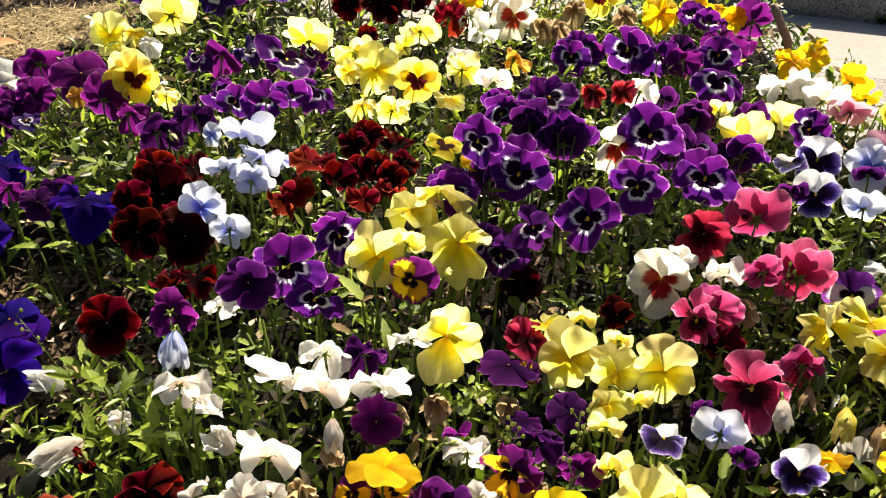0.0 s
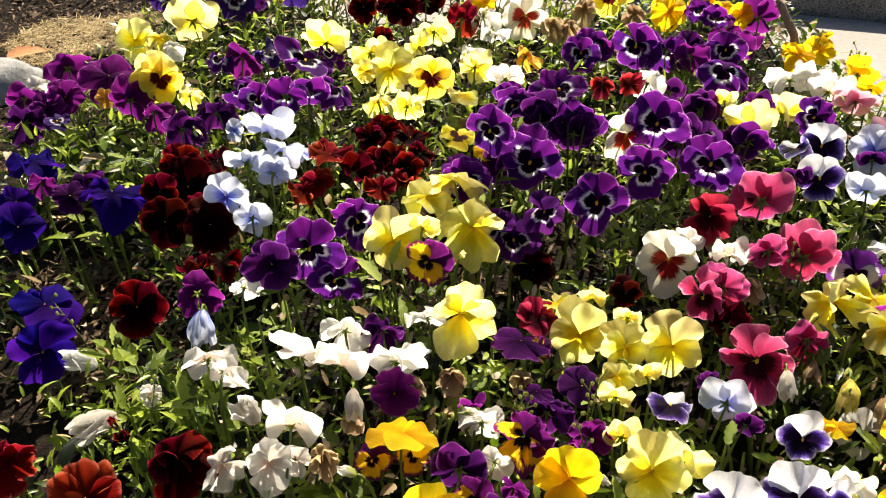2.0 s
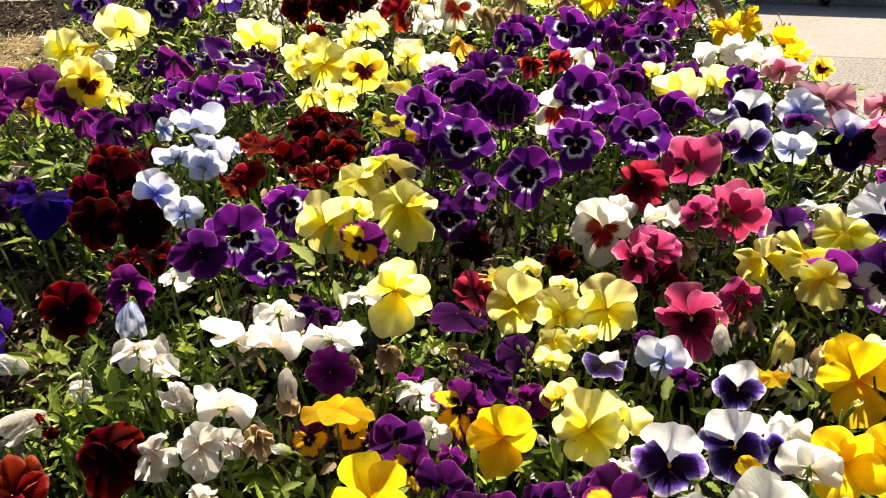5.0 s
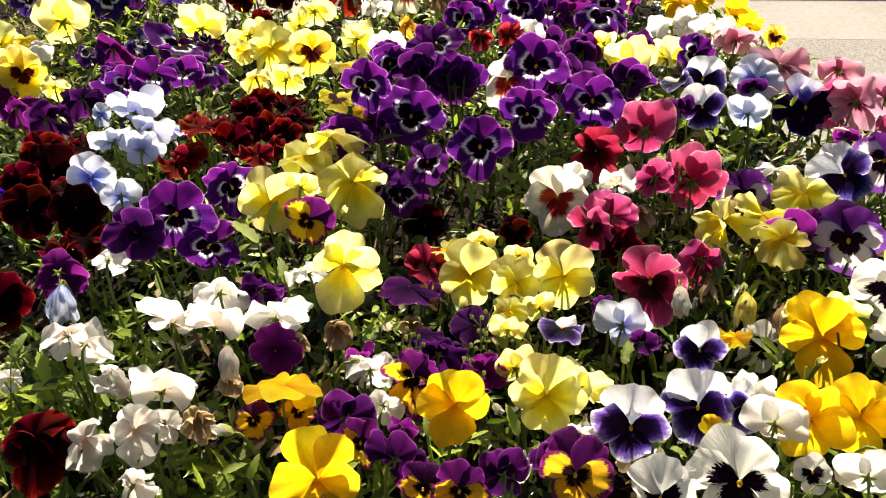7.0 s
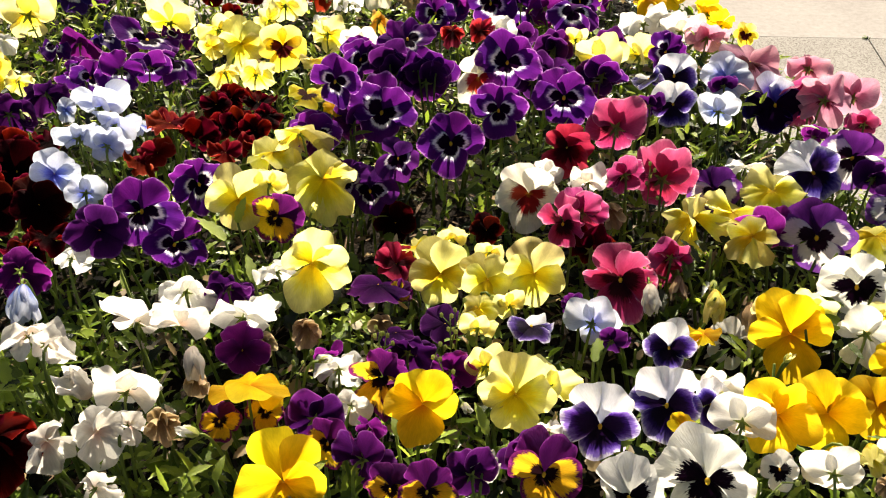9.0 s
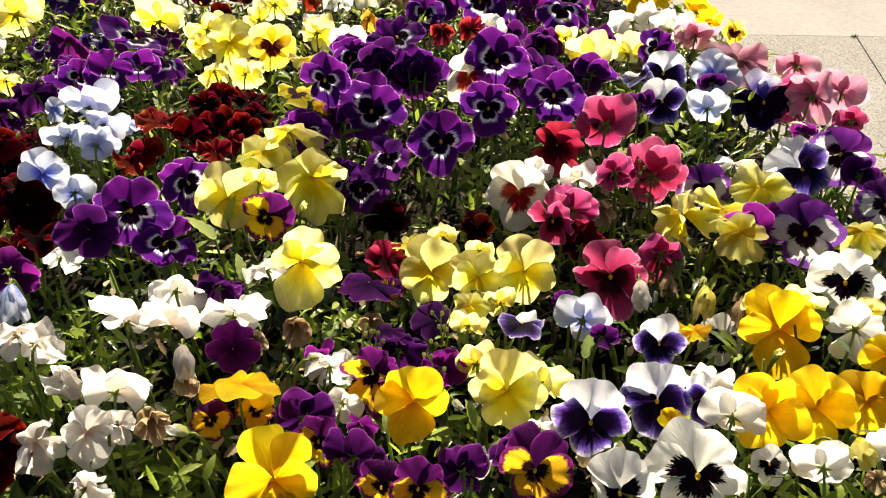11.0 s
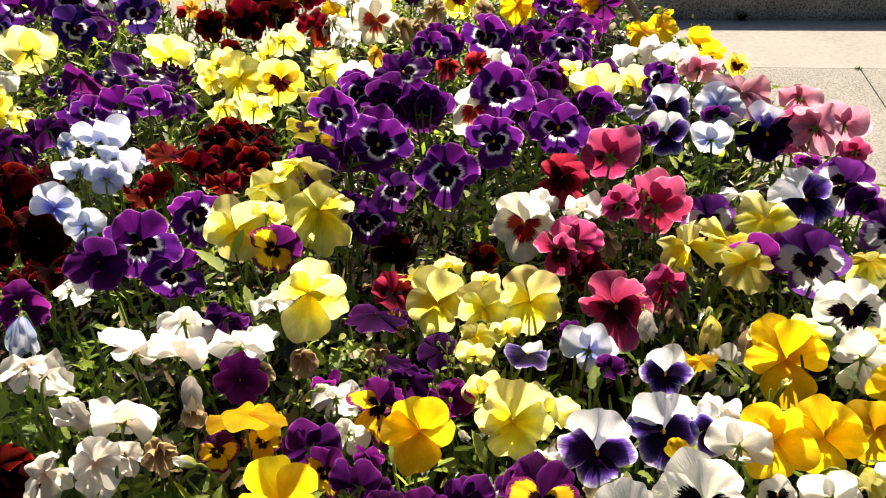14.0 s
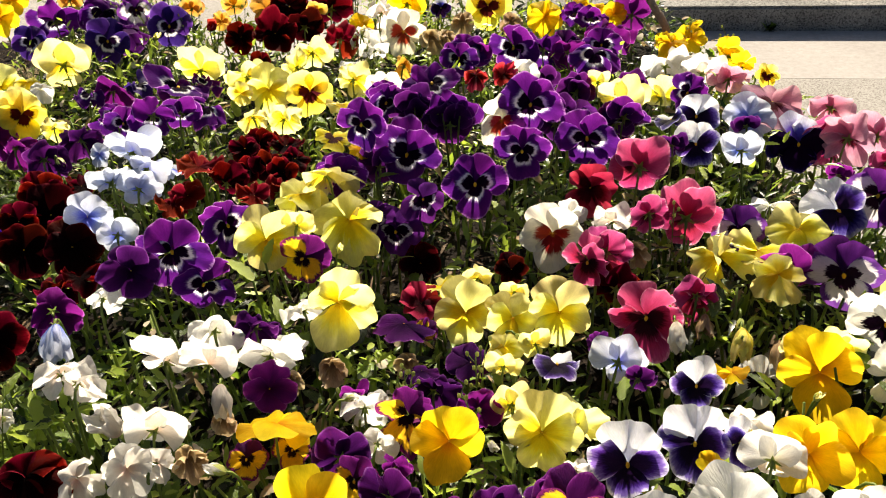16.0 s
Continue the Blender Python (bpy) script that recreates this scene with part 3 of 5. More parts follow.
def pansy(variety, x, y, z, size, azimuth, height, roll, limp=False, closed=False):
    """A pansy on its stem. The face's middle is at x, y, z; it looks to the azimuth (0: -y, 90: +x) and that many degrees up."""
    count[0] += 1
    HEADS.append((x, y, z - 0.45 * size, 0.5 * size))
    rng = random.Random(1000 + count[0])
    a, e = radians(azimuth), radians(height)
    n = Vector((math.sin(a) * math.cos(e), -math.cos(a) * math.cos(e), math.sin(e)))
    up = Vector((-math.sin(a) * math.sin(e), math.cos(a) * math.sin(e), math.cos(e)))
    side = up.cross(n)
    m = Matrix((side, up, n)).transposed().to_4x4()
    m = Matrix.Translation((x, y, z)) @ m @ pose(0, 0, 0, 0, 0, roll)
    words = VARIETIES[variety][3]
    how = "half closed" if closed else "wilting" if limp else ("opened to the sky" if height > 45 else ("nodding on a thin stem" if height < 0 else "on a thin green stem"))
    head = new(KINDS[variety], None)
    head.empty_display_size = 0.02
    head.matrix_basis = m
    tagged(head, words + ", " + how, "flower", KINDS[variety].replace("_", " ").replace("pansy", "pansies") + " in the bed")
    top, face = PETALS[variety]
    withered = variety == "spent"
    soft = 0.8 if withered else (0.38 if limp else 0.0)
    cup = rng.uniform(-0.10, 0.10) + (0.55 if withered else 0.12 * soft)
    wave = rng.uniform(0.075, 0.15) + 0.24 * soft
    if variety in ("wine", "rust", "scarlet"):
        cup, wave = cup + 0.24, wave * 1.5
    half = size * (0.62 if limp else 0.515)
    down = m.to_3x3().transposed() @ Vector((0, 0, -1))
    hang = rng.uniform(0.2, 0.45) if limp or withered else rng.uniform(0.0, 0.16)
    tops, sides = FORMS.get(variety, (1.04, 0.96))
    whole = ((-28, tops, 53, -0.050, top, 0.0), (28, tops * 0.97, 52, -0.030, top, 0.0), (-83, sides, 54, 0.0, face, 0.0), (84, sides, 54, 0.010, face, 0.0), (180, 1.02, 67, 0.024, face, 0.10))
    turned = n.y > 0.5 and not withered          # faces away: side and lower petals close forward, the upper two stand up
    for k, (d, length, fan, lift, mat, notch) in enumerate(whole):
        forward = (0.0, 0.0, 0.14, 0.14, 0.35)[k] * (0.35 if limp else 1.0) if turned else 0.0
        length *= 1.10 if turned and k < 2 else 1.0
        if closed:
            under("petal", furled_mesh(rng, d + rng.uniform(-15, 15), size * length * rng.uniform(0.9, 1.1), k, mat), head)
            continue
        me = petal_mesh(rng, d + rng.uniform(-8, 8), half * length * rng.uniform(0.94, 1.07), fan * rng.uniform(0.93, 1.06), lift * size, mat,
                        cup + rng.uniform(-0.16, 0.16) - (0.12 if mat is top else 0.0) + soft * rng.uniform(-0.5, 0.5), wave, 0.17 + rng.uniform(-0.07, 0.08), notch, soft * rng.uniform(0.5, 1.1),
                        max(-0.5, min(0.6, rng.gauss(-0.05 if mat is top else 0.04, 0.16))) + forward, rng.gauss(0, 0.16), down * hang * rng.uniform(0.7, 1.3))
        lower = under("petal", me, head)
    if not withered and not closed and not limp:
        under("eye", eye_mesh(size * (1.0 if variety in FACES else 0.5), 0.014), lower, "small yellow eye")
    inv = m.inverted()
    foot = Vector((x + rng.uniform(-0.025, 0.025) - n.x * 0.03, y + rng.uniform(-0.02, 0.02) - n.y * 0.03, 0))
    foot.z = soil_height(foot.x, foot.y) - 0.01
    base = Vector((x, y, z)) - n * 0.07 * size
    neck = base - n * 0.022 + Vector((0, 0, 0.004))
    pts = []
    for i in range(9):
        s = i / 8
        p = base * (1 - s) ** 3 + 3 * neck * s * (1 - s) ** 2 + 3 * (neck * 0.75 + foot * 0.25) * s * s * (1 - s) + foot * s ** 3
        pts.append(inv @ p)
    stem = under("stem", tube(pts, [0.0011 + 0.0007 * i / 8 for i in range(9)], STEM, "stem"), head, "thin green stem")
    under("calyx", calyx_mesh(rng, size), stem, "pointed green sepals")
    return head


# ---- ground, pavement, kerb ----
def sheet(name, x0, x1, y0, y1, nx, ny, height, mat):
    verts = [(x0 + (x1 - x0) * i / nx, y0 + (y1 - y0) * j / ny, height(x0 + (x1 - x0) * i / nx, y0 + (y1 - y0) * j / ny)) for j in range(ny + 1) for i in range(nx + 1)]
    faces = [(j * (nx + 1) + i, j * (nx + 1) + i + 1, (j + 1) * (nx + 1) + i + 1, (j + 1) * (nx + 1) + i) for j in range(ny) for i in range(nx)]
    return new(name, mesh_from(name, verts, faces, mat))


def slab(name, x0, x1, y0, y1, z0, z1, mat, bevel=0.006):
    bm = bmesh.new()
    bmesh.ops.create_cube(bm, size=1.0, matrix=Matrix.Translation(((x0 + x1) / 2, (y0 + y1) / 2, (z0 + z1) / 2)) @ Matrix.Diagonal((x1 - x0, y1 - y0, z1 - z0, 1)))
    bmesh.ops.bevel(bm, geom=bm.edges[:], offset=bevel, segments=2, affect="EDGES")
    me = bpy.data.meshes.new(name)
    bm.to_mesh(me)
    bm.free()
    me.materials.append(mat)
    return me


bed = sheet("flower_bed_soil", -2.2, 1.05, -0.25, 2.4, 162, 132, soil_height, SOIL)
tagged(bed, "crumbly soil of the flower bed, coloured nearly black for the plants' shade, mounded above the paving", "soil", kind="structure")
ground = new("ground", mesh_from("ground", [(-300, -300, PAVE_Z - 0.02), (300, -300, PAVE_Z - 0.02), (300, 300, PAVE_Z - 0.02), (-300, 300, PAVE_Z - 0.02)], [(0, 1, 2, 3)], PAVING))
tagged(ground, "pale concrete ground reaching far beyond the bed", "ground", kind="structure")

# the paving and its kerb run at a slight turn to the bed
KERB_TURN, KERB_X, KERB_Y, KERB_RISE = -15.5, 1.134, 2.472, 0.077
line = Matrix.Translation((KERB_X, KERB_Y, 0)) @ pose(0, 0, 0, 0, 0, KERB_TURN)
pavement = new("pavement", None)
pavement.matrix_basis = line
tagged(pavement, "pale speckled concrete paving slabs beside the flower bed", "pavement", kind="structure")
for i in range(-5, 5):
    for j in range(5):
        x0, y1 = 0.462 + i * 0.9, -0.382 - j * 0.9
        under("paving_slab", slab("paving_slab", x0 + 0.0015, x0 + 0.8985, y1 - 0.8985, y1 + (0.0002 if j == 0 else -0.0005), PAVE_Z - 0.08, PAVE_Z - 0.0002, PAVING, 0.0006), pavement)
for i in (-1, 0):
    under("paving_slab", slab("paving_slab", 4.6 * i - 0.6, 4.6 * i + 3.998, -0.3815, -0.002, PAVE_Z - 0.08, PAVE_Z, BAND, 0.0004), pavement, "smooth pale concrete band")
kerb = new("kerb", None)
kerb.matrix_basis = line
tagged(kerb, "low weathered grey stone kerb edging the raised paving", "kerb", kind="structure")
for i in range(4):
    under("kerb_stone", slab("kerb_stone", i * 1.5 - 0.6, i * 1.5 + 0.897, 0.0, 0.16, PAVE_Z - 0.1, PAVE_Z + KERB_RISE, KERB, 0.008), kerb)
upper = new("upper_pavement", slab("upper_pavement", -0.6, 8, 0.162, 5.0, PAVE_Z - 0.1, PAVE_Z + KERB_RISE - 0.004, PAVING, 0.004))
upper.matrix_basis = line
tagged(upper, "pale paving raised behind the kerb", "pavement", kind="structure")


# ---- the pansies ----
pansy("lemon", -0.473, 1.401, 0.174, 0.0993, -166, 11, 11)
pansy("lemon", -0.212, 1.243, 0.199, 0.0775, -174, 16, 9)
pansy("magenta", -0.340, 1.196, 0.196, 0.0537, -171, 23, 12, True)
pansy("purple", -0.373, 1.177, 0.200, 0.0368, 14, 76, -17, True)
pansy("indigo", -0.303, 1.214, 0.194, 0.0445, 57, 68, -38, True)
pansy("purple", -0.235, 1.166, 0.200, 0.0897, 63, 75, -49)
pansy("purple", -0.204, 1.211, 0.189, 0.0415, 50, 59, -72, True)
pansy("purple", -0.302, 1.027, 0.226, 0.0402, -130, 8, 46, True)
pansy("purple", -0.273, 0.988, 0.230, 0.0460, -12, 18, -9)
pansy("purple", -0.230, 0.977, 0.243, 0.0537, -170, 5, 11, True)
pansy("purple", -0.206, 1.025, 0.222, 0.0535, -177, 6, 7)
pansy("purple", -0.175, 1.037, 0.218, 0.0498, 62, 57, -63, True)
pansy("violet", -0.328, 0.967, 0.223, 0.0467, -135, 5, 36, True)
pansy("sky", -0.244, 0.899, 0.233, 0.0704, -172, 19, 13)
pansy("sky", -0.293, 0.923, 0.220, 0.0293, -6, 23, -2)
pansy("sky", -0.217, 0.852, 0.231, 0.0555, 170, 12, 28)
pansy("sky", -0.260, 0.837, 0.226, 0.0548, -157, 11, -5)
pansy("sky", -0.221, 0.812, 0.226, 0.0514, 178, 5, 31)
pansy("sky", -0.270, 0.764, 0.222, 0.0516, 11, 12, -12)
pansy("sky", -0.236, 0.742, 0.209, 0.0454, -172, -7, 11)
pansy("sky", -0.190, 0.869, 0.214, 0.0298, 92, 67, -63)
pansy("rust", -0.157, 0.847, 0.226, 0.0569, 73, 78, -66)
pansy("wine", -0.127, 0.836, 0.209, 0.0483, 173, 7, 15)
pansy("rust", -0.169, 0.807, 0.211, 0.0408, 15, 56, -15)
pansy("rust", -0.187, 0.790, 0.211, 0.0353, 57, 66, -42, True)
pansy("rust", -0.092, 0.794, 0.210, 0.0406, -7, 79, -3)
pansy("rust", -0.067, 0.827, 0.194, 0.0435, 169, 14, 0)
pansy("wine", -0.100, 0.962, 0.194, 0.0438, 14, 46, -12)
pansy("wine", -0.061, 0.920, 0.206, 0.0451, 30, 73, -28)
pansy("wine", -0.082, 0.866, 0.209, 0.0405, 5, 45, -8)
pansy("wine", -0.047, 0.869, 0.213, 0.0354, 29, 47, -20)
pansy("wine", -0.114, 0.925, 0.206, 0.0382, -2, 45, -5)
pansy("wine", -0.103, 0.860, 0.208, 0.0376, 17, 50, -14)
pansy("wine", -0.061, 0.838, 0.211, 0.0383, 14, 51, -13)
pansy("purple", -0.111, 0.709, 0.225, 0.0599, 35, 4, 1)
pansy("lemon", -0.103, 1.179, 0.178, 0.0807, 5, 7, -13)
pansy("lemon", -0.142, 1.238, 0.183, 0.0714, -165, 21, -13)
pansy("lemon", -0.143, 1.153, 0.188, 0.0370, -9, 25, 179)
pansy("yellow_face", -0.037, 1.128, 0.190, 0.0701, 3, 4, -6)
pansy("lemon", 0.012, 1.065, 0.192, 0.0475, 92, 73, -67)
pansy("lemon", -0.070, 1.028, 0.195, 0.0445, 172, 1, 24, True)
pansy("lemon", -0.113, 1.030, 0.202, 0.0369, -158, 6, 16, True)
pansy("lemon", 0.030, 1.160, 0.190, 0.0522, 168, 3, 0, True)
pansy("cream", 0.074, 1.119, 0.193, 0.0573, 176, 25, 5)
pansy("orange", 0.111, 1.194, 0.190, 0.0469, 152, 4, 27, True)
pansy("purple", 0.132, 0.937, 0.264, 0.0679, 12, 51, -11)
pansy("purple", 0.040, 0.826, 0.270, 0.0603, -18, 3, -10)
pansy("purple", 0.071, 0.918, 0.253, 0.0590, 36, 0, -34)
pansy("violet", 0.107, 0.915, 0.251, 0.0564, 175, 7, 4)
pansy("purple", 0.139, 0.896, 0.246, 0.0532, 180, 6, 6, True)
pansy("purple", 0.166, 0.895, 0.246, 0.0533, 155, 7, 17)
pansy("purple", 0.197, 1.200, 0.191, 0.0591, 7, 23, -7)
pansy("magenta", 0.233, 1.242, 0.185, 0.0487, 154, 9, 30)
pansy("purple", 0.089, 0.824, 0.227, 0.0760, -12, 5, -19)
pansy("yellow_face", 0.003, 0.886, 0.227, 0.0489, 3, 80, -11)
pansy("gold", 0.034, 0.857, 0.222, 0.0286, 55, 62, -37)
pansy("purple", 0.013, 0.787, 0.227, 0.0537, 9, 4, -5)
pansy("lemon", -0.007, 0.772, 0.241, 0.0501, -149, 20, 34, True)
pansy("lemon", -0.034, 0.749, 0.230, 0.0517, 20, 83, -9, True)
pansy("lemon", 0.017, 0.705, 0.218, 0.0664, 20, 16, 9, True)
pansy("dusk", 0.099, 0.737, 0.215, 0.0475, 1, 6, -7)
pansy("purple", 0.158, 0.739, 0.226, 0.0701, -8, 6, -2)
pansy("dusk", 0.065, 0.730, 0.181, 0.0553, -3, 8, -5)
pansy("purple", 0.290, 1.229, 0.188, 0.0796, -28, -1, -13)
pansy("purple", 0.338, 1.225, 0.184, 0.0676, 162, 10, 10, True)
pansy("magenta", 0.375, 1.216, 0.178, 0.0572, 172, 9, 2, True)
pansy("purple", 0.360, 0.999, 0.256, 0.0624, -8, 45, -2, True)
pansy("purple", 0.243, 0.854, 0.261, 0.0733, -11, -1, -14)
pansy("white_red", 0.208, 0.858, 0.242, 0.0651, 11, 4, -20)
pansy("purple", 0.220, 0.788, 0.234, 0.0606, -11, 5, -1)
pansy("purple", 0.300, 0.804, 0.234, 0.0745, -15, 4, 1)
pansy("purple", 0.366, 0.874, 0.222, 0.0567, 157, 0, 12)
pansy("violet", 0.325, 0.949, 0.237, 0.0395, 166, 8, -1)
pansy("violet", 0.283, 0.875, 0.236, 0.0426, 173, 0, 2)
pansy("lemon", 0.373, 0.908, 0.225, 0.0678, 158, 12, -5)
pansy("lemon", 0.351, 0.951, 0.239, 0.0382, 177, 14, 5)
pansy("lemon", 0.485, 1.072, 0.150, 0.0729, 162, 13, -3)
pansy("white", 0.516, 1.154, 0.166, 0.0745, 174, 22, 4)
pansy("white", 0.555, 1.163, 0.167, 0.0597, 154, 27, -7)
pansy("cream", 0.563, 1.112, 0.165, 0.0696, 153, 15, -7)
pansy("gold", 0.544, 1.205, 0.179, 0.0504, -25, 65, 6, True)
pansy("purple", 0.483, 0.965, 0.202, 0.0588, -42, 11, -39)
pansy("scarlet", 0.193, 0.966, 0.256, 0.0308, -21, 40, 4, True)
pansy("scarlet", 0.232, 0.977, 0.251, 0.0312, 8, 45, -9, True)
pansy("white", 0.257, 0.984, 0.248, 0.0429, 152, 4, 16, True)
pansy("rose", 0.347, 0.749, 0.219, 0.0721, 162, -13, -3)
pansy("scarlet", 0.287, 0.733, 0.208, 0.0604, -36, 13, -23)
pansy("rose", 0.387, 0.696, 0.179, 0.0771, 156, -10, 4)
pansy("rose", 0.335, 0.677, 0.203, 0.0464, 174, -4, -14)
pansy("blue_white", 0.426, 0.871, 0.211, 0.0449, -32, 74, 13)
pansy("violet", 0.406, 0.811, 0.209, 0.0364, 172, 4, 2)
pansy("blue_white", 0.436, 0.809, 0.207, 0.0547, -27, 54, 8)
pansy("blue_white", 0.468, 0.892, 0.202, 0.0627, -33, 25, -1)
pansy("sky", 0.538, 0.889, 0.194, 0.0646, -20, 29, -11)
pansy("violet", 0.528, 0.875, 0.191, 0.0362, 163, 4, -3)
pansy("sky", 0.483, 0.786, 0.206, 0.0539, 157, 3, -6)
pansy("pink", 0.575, 0.906, 0.203, 0.0908, -17, 66, -24)
pansy("pink", 0.587, 1.071, 0.171, 0.0678, 153, 26, -8)
pansy("yellow_face", 0.639, 1.056, 0.174, 0.0352, -31, 6, 7)
pansy("gold", 0.628, 1.164, 0.166, 0.0566, 127, 17, 6)
pansy("gold", 0.621, 1.105, 0.172, 0.0412, 152, 26, -8)
pansy("pink", 0.667, 0.919, 0.182, 0.0583, 140, 3, -1, True)
pansy("rose", 0.624, 0.845, 0.183, 0.0620, 169, -8, -10, True)
pansy("pink", 0.633, 0.811, 0.191, 0.0575, 132, -9, -16, True)
pansy("pink", 0.688, 0.840, 0.176, 0.0678, 144, 0, -1)
pansy("rose", 0.667, 0.776, 0.174, 0.0422, 150, 3, -10)
pansy("midnight", 0.587, 0.844, 0.173, 0.0731, -30, 3, 9)
pansy("plum_white", 0.612, 0.702, 0.176, 0.0754, -28, 9, -17)
pansy("blue_white", 0.558, 0.687, 0.172, 0.0682, -15, 14, 50)
pansy("magenta", 0.595, 0.757, 0.175, 0.0323, 141, 4, 8)
pansy("violet", 0.627, 0.677, 0.163, 0.0489, 139, 4, 5)
pansy("purple", -0.150, 0.627, 0.252, 0.0654, 11, 7, -13)
pansy("purple", -0.127, 0.620, 0.215, 0.0575, 8, 6, -30)
pansy("violet", -0.184, 0.602, 0.251, 0.0537, -5, 26, 6)
pansy("wine", -0.248, 0.641, 0.224, 0.0346, 94, 67, -73, True)
pansy("magenta", -0.263, 0.597, 0.220, 0.0422, -166, -17, 26, True)
pansy("sky", -0.245, 0.551, 0.233, 0.0357, 7, -27, -26, False, True)
pansy("white", -0.212, 0.592, 0.231, 0.0279, 176, -8, 4, True)
pansy("white", -0.110, 0.551, 0.210, 0.0451, -172, -12, 13, True)
pansy("cream", -0.150, 0.520, 0.209, 0.0586, -168, 7, 20)
pansy("cream", -0.108, 0.500, 0.216, 0.0518, 179, 5, 8)
pansy("white", -0.058, 0.519, 0.202, 0.0586, 175, 6, 5)
pansy("violet", -0.074, 0.558, 0.203, 0.0399, -175, -8, 11, True)
pansy("cream", -0.233, 0.507, 0.219, 0.0476, -164, 7, 25, True)
pansy("cream", -0.209, 0.481, 0.228, 0.0381, 175, -6, 29, True)
pansy("lemon", -0.069, 0.679, 0.221, 0.0642, 11, 13, -13)
pansy("lemon", -0.037, 0.701, 0.221, 0.0374, 165, -3, 21)
pansy("bicolour", -0.033, 0.660, 0.205, 0.0574, -24, 15, -52)
pansy("lemon", 0.003, 0.576, 0.207, 0.0704, 11, 16, -36)
pansy("white", -0.032, 0.582, 0.199, 0.0401, -162, 7, 23, True)
pansy("black_red", 0.090, 0.734, 0.131, 0.0500, -4, 16, -4)
pansy("scarlet", 0.082, 0.603, 0.173, 0.0487, 14, 60, -27)
pansy("violet", 0.062, 0.556, 0.187, 0.0582, 112, 84, -116)
pansy("bicolour", 0.081, 0.557, 0.175, 0.0258, 26, 60, -90)
pansy("lemon", 0.123, 0.570, 0.181, 0.0628, -6, 22, -3)
pansy("lemon", 0.165, 0.549, 0.185, 0.0534, 18, 30, -27)
pansy("lemon", 0.210, 0.550, 0.185, 0.0629, -10, 22, -11)
pansy("lemon", 0.180, 0.521, 0.175, 0.0352, -173, -6, -11)
pansy("lemon", 0.104, 0.622, 0.178, 0.0363, 153, 81, -158)
pansy("lemon", 0.143, 0.631, 0.178, 0.0334, 172, 11, 2)
pansy("lemon", 0.176, 0.602, 0.176, 0.0294, 170, -7, 0)
pansy("lemon", 0.150, 0.510, 0.184, 0.0306, -21, 64, 8, True)
pansy("spent", -0.006, 0.514, 0.184, 0.0321, 4, 27, -9)
pansy("spent", 0.060, 0.517, 0.175, 0.0267, 0, 39, -7)
pansy("violet", 0.119, 0.514, 0.167, 0.0460, 13, 68, -17)
pansy("lemon", 0.146, 0.486, 0.184, 0.0336, 159, -9, -9)
pansy("white_red", 0.233, 0.682, 0.187, 0.0665, -12, 15, 1)
pansy("white", 0.259, 0.709, 0.194, 0.0358, 149, 3, 12)
pansy("rose", 0.252, 0.607, 0.198, 0.0542, -44, 4, 1)
pansy("rose", 0.277, 0.622, 0.198, 0.0529, 136, -17, -10)
pansy("black_red", 0.179, 0.635, 0.179, 0.0358, -10, 23, -1)
pansy("rose", 0.291, 0.537, 0.177, 0.0682, -18, 13, 0)
pansy("wine", 0.279, 0.596, 0.171, 0.0494, 159, -5, -8)
pansy("cream", 0.295, 0.673, 0.201, 0.0404, 165, 15, -3, True)
pansy("spent", 0.315, 0.649, 0.177, 0.0322, -6, 28, -3)
pansy("cream", 0.310, 0.511, 0.186, 0.0288, -10, -18, 0, False, True)
pansy("spent", 0.358, 0.556, 0.153, 0.0246, -17, -19, 8, False, True)
pansy("sky", 0.252, 0.492, 0.167, 0.0535, 157, -23, -9)
pansy("violet", 0.260, 0.457, 0.176, 0.0266, 137, -18, 8)
pansy("violet", 0.238, 0.513, 0.175, 0.0221, -171, -14, 14)
pansy("blue_white", 0.185, 0.452, 0.209, 0.0428, 105, 79, -103)
pansy("blue_white", 0.305, 0.442, 0.175, 0.0441, -19, 28, 2)
pansy("plum_white", 0.443, 0.680, 0.165, 0.0614, -24, 14, 8)
pansy("white", 0.493, 0.717, 0.169, 0.0435, 158, 17, -8)
pansy("lemon", 0.500, 0.661, 0.170, 0.0617, -37, 62, 16, True)
pansy("lemon", 0.396, 0.623, 0.174, 0.0612, 29, 35, -22, True)
pansy("lemon", 0.446, 0.637, 0.165, 0.0650, -93, 81, 70)
pansy("lemon", 0.442, 0.583, 0.173, 0.0506, -7, 54, -154, True)
pansy("magenta", 0.474, 0.612, 0.154, 0.0596, 161, -4, -30)
pansy("plum_white", 0.518, 0.591, 0.157, 0.0788, -29, 9, 12)
pansy("lemon", 0.576, 0.580, 0.157, 0.0516, -44, 63, 22, True)
pansy("white_face", 0.520, 0.513, 0.154, 0.0735, -31, 11, 14)
pansy("white", 0.499, 0.455, 0.149, 0.0556, 144, -8, 160)
pansy("gold", 0.430, 0.463, 0.151, 0.0764, -28, 17, 13)
pansy("lemon", 0.472, 0.500, 0.146, 0.0436, 135, -7, 9)
pansy("lemon", 0.432, 0.509, 0.147, 0.0344, 172, -11, -21)
pansy("rose", 0.359, 0.584, 0.159, 0.0430, 159, -12, -7, True)
pansy("lemon", 0.387, 0.532, 0.149, 0.0325, -18, -18, 10, False, True)
pansy("spent", 0.423, 0.527, 0.133, 0.0318, -13, -17, 4, False, True)
pansy("gold", 0.348, 0.467, 0.160, 0.0314, 178, 79, 170)
pansy("white_face", 0.397, 0.499, 0.113, 0.0485, -15, 43, -26)
